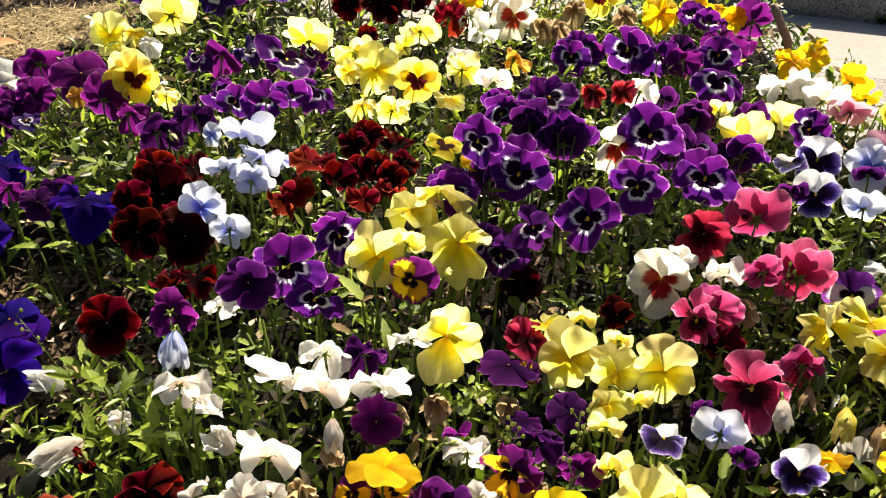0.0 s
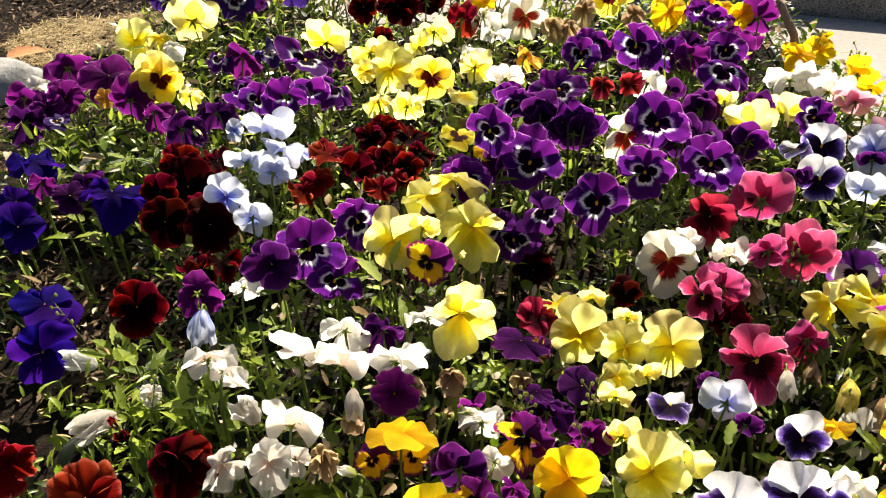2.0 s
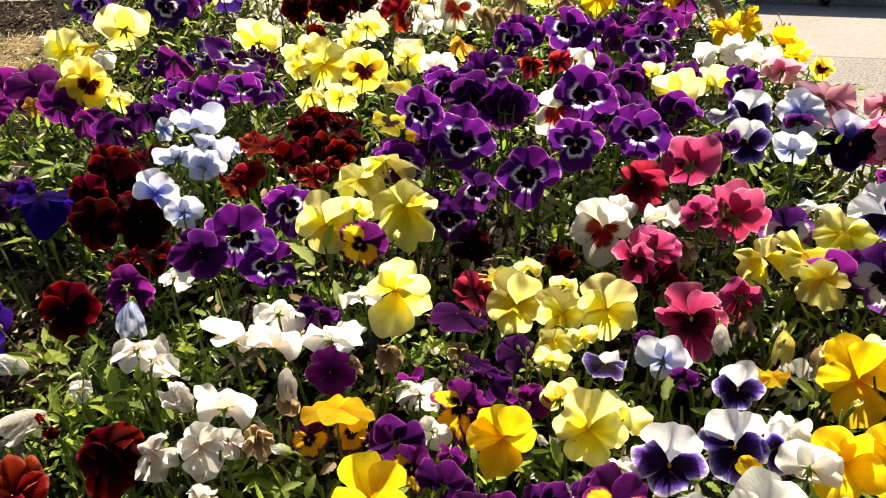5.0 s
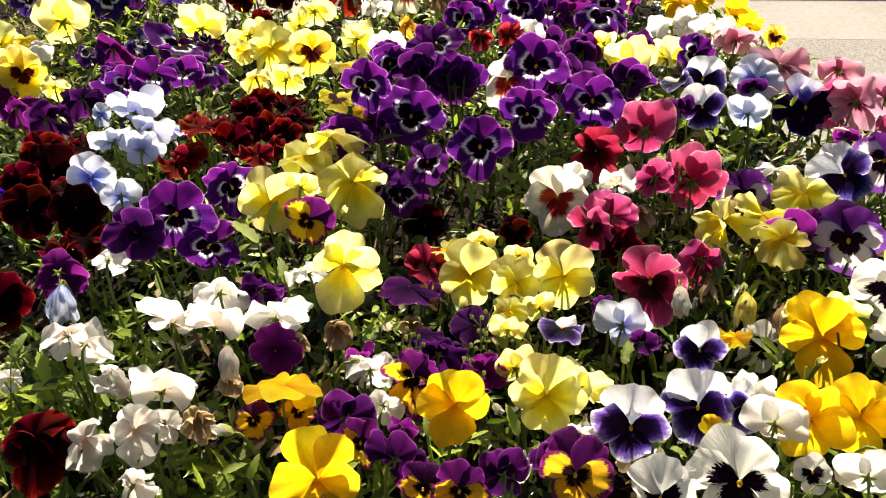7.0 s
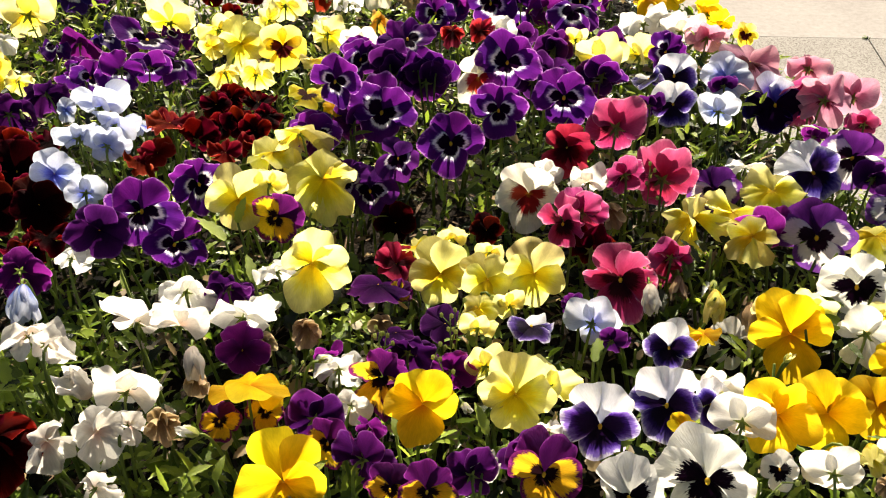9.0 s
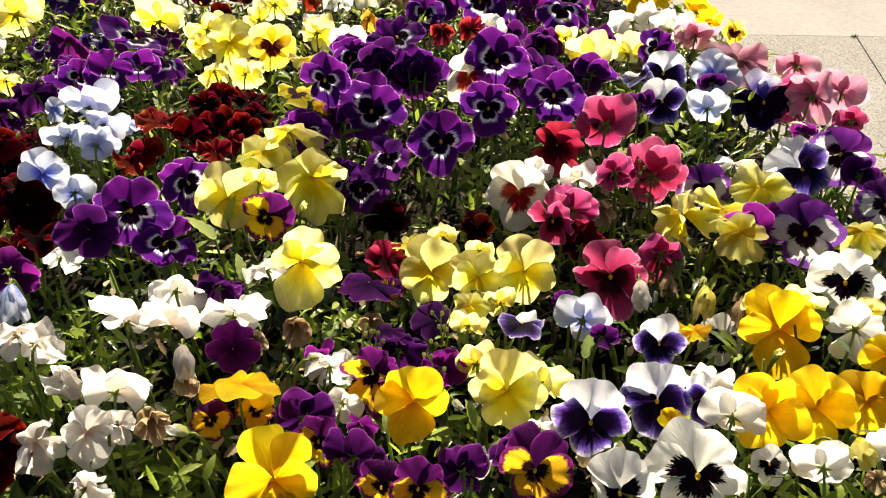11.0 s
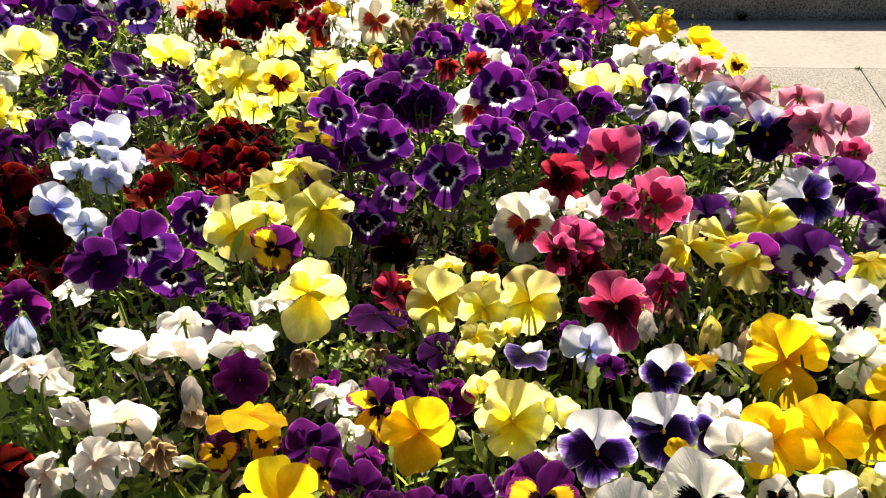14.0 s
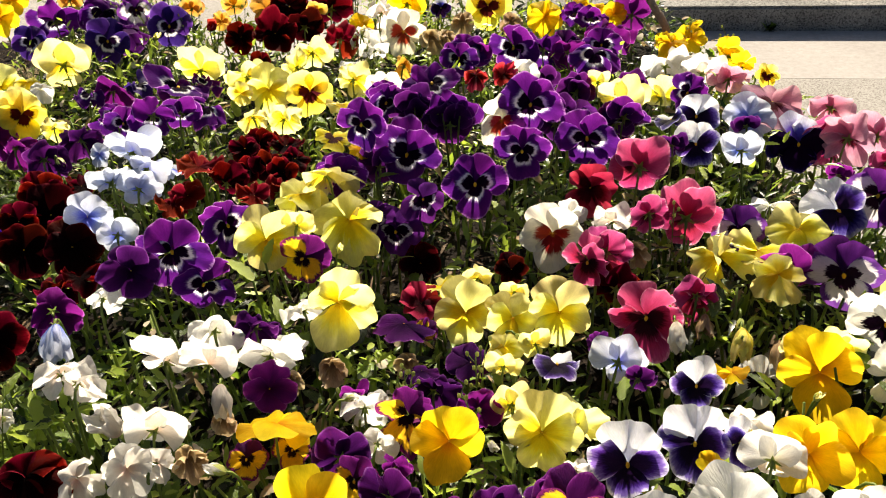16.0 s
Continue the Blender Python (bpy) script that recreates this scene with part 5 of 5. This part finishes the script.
for i in range(24):
    for j in range(30):
        px = -0.95 + i * 0.075 + leaf_rng.uniform(-0.03, 0.03)
        py = 0.08 + j * 0.066 + leaf_rng.uniform(-0.03, 0.03)
        if in_bed(px, py) and not (px > 0.52 and py > 1.22) and not worn(px, py) and not (px < -0.42 and py < 0.62) and abs(px) < 0.35 + 0.55 * py and leaf_rng.random() < (0.75 if px > 0.28 else 0.5):
            plant(px, py, 8)

def flower_bud(variety, x, y, z, size, azimuth, height):
    """A pointed bud on a hooked stem: five sepals round a furled tip of petals."""
    rng = random.Random(int(x * 9176 + y * 3571) + 17)
    a, e = radians(azimuth), radians(height)
    n = Vector((math.sin(a) * math.cos(e), -math.cos(a) * math.cos(e), math.sin(e)))
    ob = new("flower_bud", None)
    ob.empty_display_size = 0.02
    ob.matrix_basis = Matrix.Translation((x, y, z)) @ n.to_track_quat("Z", "Y").to_matrix().to_4x4()
    tagged(ob, "green pansy bud with a furled %s tip" % VARIETIES[variety][3].split(" pansy")[0].split()[-1], "flower bud", "pansy buds in the bed")
    for k in range(3):
        under("petal", furled_mesh(rng, 120 * k, size * rng.uniform(0.85, 1.0), k, PETALS[variety][0]), ob)
    verts, faces = [], []
    for k in range(5):
        b = 2 * math.pi * k / 5
        c, q, at = math.cos(b), math.sin(b), len(verts)
        for r, wd, up in ((0.05, 0.10, -0.16), (0.20, 0.15, 0.10), (0.24, 0.11, 0.38), (0.20, 0.01, 0.66)):
            for side in (-1, 1):
                verts.append(((c * r - q * wd * side) * size, (q * r + c * wd * side) * size, up * size))
        for i in range(3):
            faces.append((at + 2 * i, at + 2 * i + 1, at + 2 * i + 3, at + 2 * i + 2))
    inv = ob.matrix_basis.inverted()
    foot = Vector((x - n.x * 0.04, y - n.y * 0.04, 0))
    foot.z = soil_height(foot.x, foot.y) - 0.01
    base = Vector((x, y, z)) - n * 0.12 * size
    neck = base - n * 0.018 + Vector((0, 0, 0.012))
    pts = []
    for i in range(9):
        s = i / 8
        pts.append(inv @ (base * (1 - s) ** 3 + 3 * neck * s * (1 - s) ** 2 + 3 * (neck * 0.75 + foot * 0.25) * s * s * (1 - s) + foot * s ** 3))
    stem = under("stem", tube(pts, [0.0011 + 0.0008 * i / 8 for i in range(9)], STEM, "stem"), ob, "thin green stem")
    under("calyx", mesh_from("calyx", verts, faces, BUD), stem, "pointed green sepals")


def broad_leaf(x, y, z, spin, tilt, length, width):
    """One larger leaf that stands clear of the rest, on its own stalk."""
    rng = random.Random(int(x * 4001 + y * 8009))
    g = soil_height(x, y)
    ob = new("pansy_plant", None)
    ob.empty_display_size = 0.02
    ob.matrix_basis = pose(x, y, g)
    tagged(ob, "single broad bright green pansy leaf on its stalk", "plant", "leafy plants in the bed")
    v, f = leaf_points(rng, 1.0, width, 0.25, 0.35)
    leaf = under("leaf", mesh_from("leaf", v, f, BRIGHT), ob)
    leaf.matrix_basis = Matrix.Translation((0, 0, z - g)) @ Euler((0.2, -radians(tilt), radians(spin))).to_matrix().to_4x4() @ Matrix.Diagonal((length, length, length, 1))
    under("stalk", tube([(0, 0, -0.01), (0.003, 0.002, (z - g) * 0.5), (0, 0, z - g)], [0.0022, 0.0018, 0.0012], STEM, "stalk", 5), ob)


flower_bud("lemon", 0.166, 0.526, 0.181, 0.0178, 39, -2)
flower_bud("cream", 0.007, 0.462, 0.189, 0.0115, 78, 29)
flower_bud("lemon", 0.437, 0.602, 0.151, 0.0177, -9, -24)
flower_bud("white", -0.087, 0.387, 0.202, 0.0171, -80, 45)
flower_bud("lemon", 0.399, 0.312, 0.174, 0.0153, 27, 9)
flower_bud("lemon", 0.326, 0.376, 0.178, 0.0109, -52, 70)
flower_bud("lemon", 0.396, 0.556, 0.142, 0.0147, -19, -17)
flower_bud("lemon", 0.003, 0.672, 0.200, 0.0129, 65, 70)
flower_bud("cream", 0.118, 0.389, 0.194, 0.0115, 18, 18)
flower_bud("lemon", 0.414, 0.436, 0.146, 0.0121, 30, 78)
flower_bud("wine", -0.301, 0.441, 0.197, 0.0145, -72, 75)
flower_bud("violet", -0.342, 0.919, 0.220, 0.0188, 36, -12)
flower_bud("lemon", 0.048, 1.377, 0.183, 0.0198, 33, 62)
flower_bud("lemon", -0.325, 1.468, 0.178, 0.0205, 43, 51)
flower_bud("gold", 0.600, 1.277, 0.178, 0.0249, 52, 33)
broad_leaf(-0.081, 0.626, 0.208, 140, 35, 0.040, 0.36)
broad_leaf(-0.016, 0.330, 0.196, 25, 25, 0.032, 0.36)
broad_leaf(0.238, 0.440, 0.171, 60, 20, 0.029, 0.36)
broad_leaf(-0.241, 0.466, 0.194, 170, 10, 0.033, 0.36)
broad_leaf(-0.228, 0.470, 0.194, 40, 20, 0.023, 0.36)
broad_leaf(0.132, 0.366, 0.183, 100, 40, 0.026, 0.36)
broad_leaf(0.063, 0.367, 0.194, 90, 40, 0.017, 0.36)
broad_leaf(0.243, 0.331, 0.169, 150, 25, 0.021, 0.36)
broad_leaf(0.235, 0.348, 0.170, 30, 20, 0.019, 0.36)
broad_leaf(-0.093, 0.360, 0.188, 10, 20, 0.019, 0.36)
broad_leaf(-0.072, 0.351, 0.189, 60, 40, 0.019, 0.36)
broad_leaf(0.090, 0.306, 0.201, 120, 40, 0.017, 0.36)
broad_leaf(-0.422, 0.754, 0.174, 180, 10, 0.039, 0.36)
broad_leaf(-0.461, 0.750, 0.174, 170, 5, 0.039, 0.36)
broad_leaf(-0.251, 0.476, 0.193, 110, 40, 0.030, 0.36)
broad_leaf(-0.296, 0.521, 0.188, 60, 30, 0.026, 0.36)
broad_leaf(-0.324, 0.545, 0.169, 140, 30, 0.027, 0.36)
broad_leaf(-0.233, 0.486, 0.196, 80, 50, 0.022, 0.36)
broad_leaf(0.600, 0.607, 0.149, 120, 40, 0.024, 0.36)
broad_leaf(-0.053, 0.574, 0.193, 100, 40, 0.030, 0.36)
broad_leaf(-0.071, 0.656, 0.207, 60, 50, 0.028, 0.36)

# ---- undergrowth, fallen petals, straw ----
def scatter(name, mat, number, region, height, length, width, tilt, label, seed, keep=None):
    rng = random.Random(seed)
    verts, faces = [], []
    made = 0
    while made < number:
        x, y = rng.uniform(region[0], region[1]), rng.uniform(region[2], region[3])
        if keep and not keep(x, y):
            continue
        made += 1
        ln = rng.uniform(*length)
        v, f = leaf_points(rng, 1.0, rng.uniform(*width), rng.uniform(-0.1, 0.6), rng.uniform(0.0, 0.8))
        top = min([low for hx, hy, low, half in HEADS if abs(x - hx) < half + 0.012 and -half - 0.035 < y - hy < half + 0.01] + [1.0])
        m = leaf_pose(rng, x, y, min(soil_height(x, y) + rng.uniform(*height), max(top - 0.012, 0.0)), rng.uniform(0, 6.28), rng.uniform(*tilt), ln)
        n = len(verts)
        verts += [m @ Vector(p) for p in v]
        faces += [tuple(i + n for i in q) for q in f]
    return tagged(new(name, mesh_from(name, verts, faces, mat)), label, "plants", kind="stuff")


def seen(x, y):
    return in_bed(x, y) and (abs(x) < 0.4 + 0.55 * y or noise.noise((x * 5, y * 5, 7.0)) > 0.1)


def clumped(x, y):
    return seen(x, y) and not worn(x, y) and not (x < -0.41 and y < 0.64 and noise.noise((x * 40.0, y * 40.0, 1.0)) > -0.2) and noise.noise((x * 13.0, y * 13.0, 9.0)) + 0.5 * noise.noise((x * 4.0, y * 4.0, 3.0)) > (-0.12 if x < 0.25 else -0.4)


def patchy(x, y):
    return seen(x, y) and not (x > 0.45 and y > 1.15) and not worn(x, y) and not (x < -0.43 and y < 0.66) and noise.noise((x * 9.0, y * 9.0, 4.0)) > 0.0


def patchy_dry(x, y):
    return seen(x, y) and noise.noise((x * 7.0, y * 7.0, 14.0)) > 0.02 - 0.12 * (y > 1.15)


def bare(x, y):
    d = math.hypot((x + 0.78) / 0.16, (y - 1.64) / 0.13)
    return d < 1.0 + 0.4 * noise.noise((x * 9, y * 9, 1.0))


def bare_around(x, y):
    return (x < -0.55 and y > 1.1) and not bare(x, y)


# Low leaves take the shade-darkened green, higher ones the sun-brightened one.
scatter("undergrowth", GREEN, 10500, (-1.1, 0.8, 0.02, 2.0), (0.0, 0.112), (0.012, 0.030), (0.20, 0.42), (-0.5, 1.2), "small green leaves crowding under the flowers, coloured darker for the shade there", 5, clumped)
scatter("young_shoots", BRIGHT, 5600, (-1.1, 0.8, 0.02, 2.0), (0.06, 0.170), (0.010, 0.026), (0.18, 0.36), (0.2, 1.3), "yellow-green leaves and shoots, coloured brighter as if sunlit", 6, patchy)
scatter("withered_leaves", DRY, 1500, (-1.1, 0.8, 0.02, 2.0), (0.0, 0.125), (0.010, 0.024), (0.2, 0.6), (-0.4, 1.2), "withered beige leaves and petals among the stems", 7, seen)
scatter("fallen_petals", HUSK, 900, (-0.75, 0.8, 0.25, 1.9), (0.03, 0.135), (0.008, 0.020), (0.3, 0.7), (-0.6, 1.2), "dried pale petals caught among the leaves", 12, patchy_dry)
scatter("straw_mulch", STRAW, 7000, (-1.05, -0.5, 1.4, 1.9), (0.0, 0.014), (0.008, 0.028), (0.03, 0.09), (-0.3, 0.3), "dry straw mulch lying on the bare soil", 8, bare)
scatter("leaf_litter", LITTER, 7000, (-1.5, -0.5, 1.1, 2.2), (0.0, 0.012), (0.006, 0.020), (0.12, 0.5), (-0.3, 0.4), "brown leaf litter on the bare soil", 10, bare_around)
scatter("twigs_and_litter", LITTER, 1300, (-0.65, -0.30, 0.55, 0.86), (0.0, 0.025), (0.008, 0.028), (0.08, 0.4), (-0.3, 0.5), "brown dead leaves and twigs on open soil", 11, worn)
scatter("ground_litter", LITTER, 4000, (-1.1, 0.8, 0.02, 2.0), (0.0, 0.035), (0.010, 0.035), (0.05, 0.2), (-0.3, 0.6), "dry stalks and litter on the soil", 9, seen)


# ---- stone, fallen leaf, weeds ----
def boulder(x, y, size, turn):
    bm = bmesh.new()
    bmesh.ops.create_icosphere(bm, subdivisions=4, radius=1.0)
    for v in bm.verts:
        k = 1 + 0.16 * noise.noise(v.co * 1.3) + 0.05 * noise.noise(v.co * 4.0)
        v.co = Vector((v.co.x * size[0], v.co.y * size[1], max(-0.3, min(0.72, v.co.z)) * size[2])) * k
    me = bpy.data.meshes.new("edging_stone")
    bm.to_mesh(me)
    bm.free()
    me.materials.append(SLATE)
    me.polygons.foreach_set("use_smooth", [True] * len(me.polygons))
    ob = new("edging_stone", me)
    ob.matrix_basis = pose(x, y, soil_height(x, y) - 0.005, 0, 0, turn)
    return tagged(ob, "smooth grey edging stone beside the bare soil", "stone")


boulder(-0.965, 1.395, (0.20, 0.085, 0.075), 14)

FALLEN = leaf_material("fallen_leaf", (0.30, 0.12, 0.05), (0.52, 0.26, 0.12), 0.2, 0.7)
fv, ff = leaf_points(random.Random(3), 0.075, 0.04, 0.15, 0.35)
fallen = new("fallen_leaf", mesh_from("fallen_leaf", fv, ff, FALLEN))
fallen.matrix_basis = pose(-0.875, 1.470, 0.072, 6, -8, 25)
tagged(fallen, "dry orange-brown fallen leaf lying on the edging stone", "leaf")


def sprig(x, y, top, lean, turn, buds):
    """A thin weed stalk with small buds near its tip."""
    rng = random.Random(int(x * 5003 + y * 9001) + buds)
    g = soil_height(x, y)
    ob = new("weed_sprig", None)
    ob.empty_display_size = 0.02
    ob.matrix_basis = pose(x, y, g)
    tagged(ob, "thin weed stalk with tiny pale seed heads", "weed", "weed stalks in the bed")
    h = top - g
    dx, dy = lean * math.cos(radians(turn)), lean * math.sin(radians(turn))
    line_at = lambda s: Vector((dx * s * s, dy * s * s, h * s * (1 - 0.12 * s * lean / 0.1)))
    under("stalk", tube([line_at(i / 8) for i in range(9)], [0.0010 - 0.0005 * i / 8 for i in range(9)], STEM, "stalk", 5), ob)
    for k in range(buds):
        s = 1 - 0.30 * k / buds
        p = line_at(s)
        side = Vector((rng.uniform(-1, 1), rng.uniform(-1, 1), rng.uniform(0.2, 1.2))).normalized() * rng.uniform(0.004, 0.014)
        twig = under("side_stalk", tube([p, p + side * 0.6, p + side], [0.0006, 0.0005, 0.0005], STEM, "side_stalk", 4), ob)
        bm = bmesh.new()
        bmesh.ops.create_icosphere(bm, subdivisions=1, radius=1.0, matrix=Matrix.Translation(p + side) @ Matrix.Diagonal((0.0019, 0.0019, 0.0033, 1)))
        me = bpy.data.meshes.new("bud")
        bm.to_mesh(me)
        bm.free()
        me.materials.append(BUD)
        under("bud", me, twig)


sprig(-0.346, 1.526, 0.190, 0.020, 80, 6)
sprig(-0.329, 1.405, 0.193, 0.020, 60, 9)
sprig(-0.335, 1.589, 0.191, 0.030, 30, 8)
sprig(-0.278, 1.531, 0.190, 0.020, 120, 8)
sprig(-0.205, 1.447, 0.196, 0.030, 200, 9)
sprig(-0.242, 1.408, 0.201, 0.040, 0, 8)
sprig(-0.261, 1.555, 0.190, 0.020, 90, 4)
sprig(-0.271, 1.188, 0.212, 0.020, 100, 8)
sprig(-0.187, 1.569, 0.190, 0.020, 40, 7)
sprig(-0.442, 1.647, 0.189, 0.020, 70, 7)
sprig(0.032, 1.335, 0.198, 0.020, 60, 9)
sprig(0.062, 1.251, 0.205, 0.020, 110, 8)
sprig(0.083, 1.201, 0.209, 0.020, 150, 7)
sprig(0.164, 1.386, 0.196, 0.020, 30, 8)
sprig(0.570, 1.235, 0.195, 0.030, 40, 9)
sprig(0.615, 1.171, 0.194, 0.030, 60, 11)
sprig(0.619, 1.164, 0.192, 0.020, 20, 6)
sprig(0.044, 0.449, 0.209, 0.030, 60, 8)
sprig(0.064, 0.450, 0.208, 0.020, 130, 5)
sprig(0.048, 0.450, 0.207, 0.020, 40, 6)
sprig(0.116, 0.458, 0.207, 0.030, 80, 5)
sprig(0.115, 0.463, 0.208, 0.030, 60, 4)
sprig(0.106, 0.460, 0.207, 0.020, 30, 4)
sprig(-0.082, 0.425, 0.230, 0.080, 10, 7)
sprig(0.128, 0.421, 0.212, 0.030, 150, 6)
sprig(0.360, 0.657, 0.212, 0.020, 80, 6)
sprig(0.237, 0.242, 0.224, 0.090, 20, 4)
sprig(-0.297, 0.444, 0.239, 0.050, 60, 6)
sprig(-0.384, 0.599, 0.196, 0.060, 150, 5)


def stick(top, middle, foot):
    """A weathered piece of branch standing in the bed, thicker and ragged towards its upper end."""
    rng = random.Random(31)
    ob = new("stick", None)
    ob.empty_display_size = 0.02
    ob.matrix_basis = pose(*foot)
    tagged(ob, "short weathered brown stick standing in the bed", "stick")
    a, b = Vector(top) - Vector(foot), Vector(middle) - Vector(foot)
    way = [a + (a - b) * 0.25, a, a * 0.66 + b * 0.34, a * 0.33 + b * 0.67, b, b * 0.6, b * 0.3, Vector((0, 0, -0.02))]
    way = [p + Vector((rng.uniform(-0.0012, 0.0012), rng.uniform(-0.0012, 0.0012), 0)) for p in way]
    under("branch", tube(way, [0.004, 0.0068, 0.0062, 0.0072, 0.0064, 0.0058, 0.0060, 0.0055], BARK, "branch", 9), ob)
    for k in range(3):
        p = a * (1 - k / 3) + b * (k / 3)
        side = Vector((rng.uniform(-1, 1), -0.4, rng.uniform(0.2, 1.0))).normalized()
        under("stub", tube([p, p + side * 0.006, p + side * rng.uniform(0.010, 0.016)], [0.0028, 0.0022, 0.0012], BARK, "stub", 6), ob, "broken twig stub")


stick((0.529, 1.281, 0.228), (0.553, 1.261, 0.187), (0.593, 1.230, 0.000))


def tuft(m, blades, reach, label):
    """A small weed growing out of a joint in the paving."""
    rng = random.Random(blades)
    verts, faces = [], []
    for k in range(blades):
        v, f = leaf_points(rng, 1.0, rng.uniform(0.15, 0.4), rng.uniform(0, 0.5), 0.4)
        b = leaf_pose(rng, rng.uniform(-0.01, 0.01), rng.uniform(-0.006, 0.006), rng.uniform(0, reach * 0.4), rng.uniform(0, 6.28), rng.uniform(0.1, 1.3), rng.uniform(0.4, 1.0) * reach)
        n = len(verts)
        verts += [b @ Vector(p) for p in v]
        faces += [tuple(i + n for i in q) for q in f]
    ob = new("paving_weed", mesh_from("paving_weed", verts, faces, GREEN))
    ob.matrix_basis = m
    return tagged(ob, label, "weed")


tuft(line @ pose(0.193, -0.006, PAVE_Z), 26, 0.035, "small green weed growing at the foot of the kerb")
tuft(line @ pose(0.458, -0.384, PAVE_Z - 0.003), 16, 0.016, "tiny weed growing in a joint of the paving")
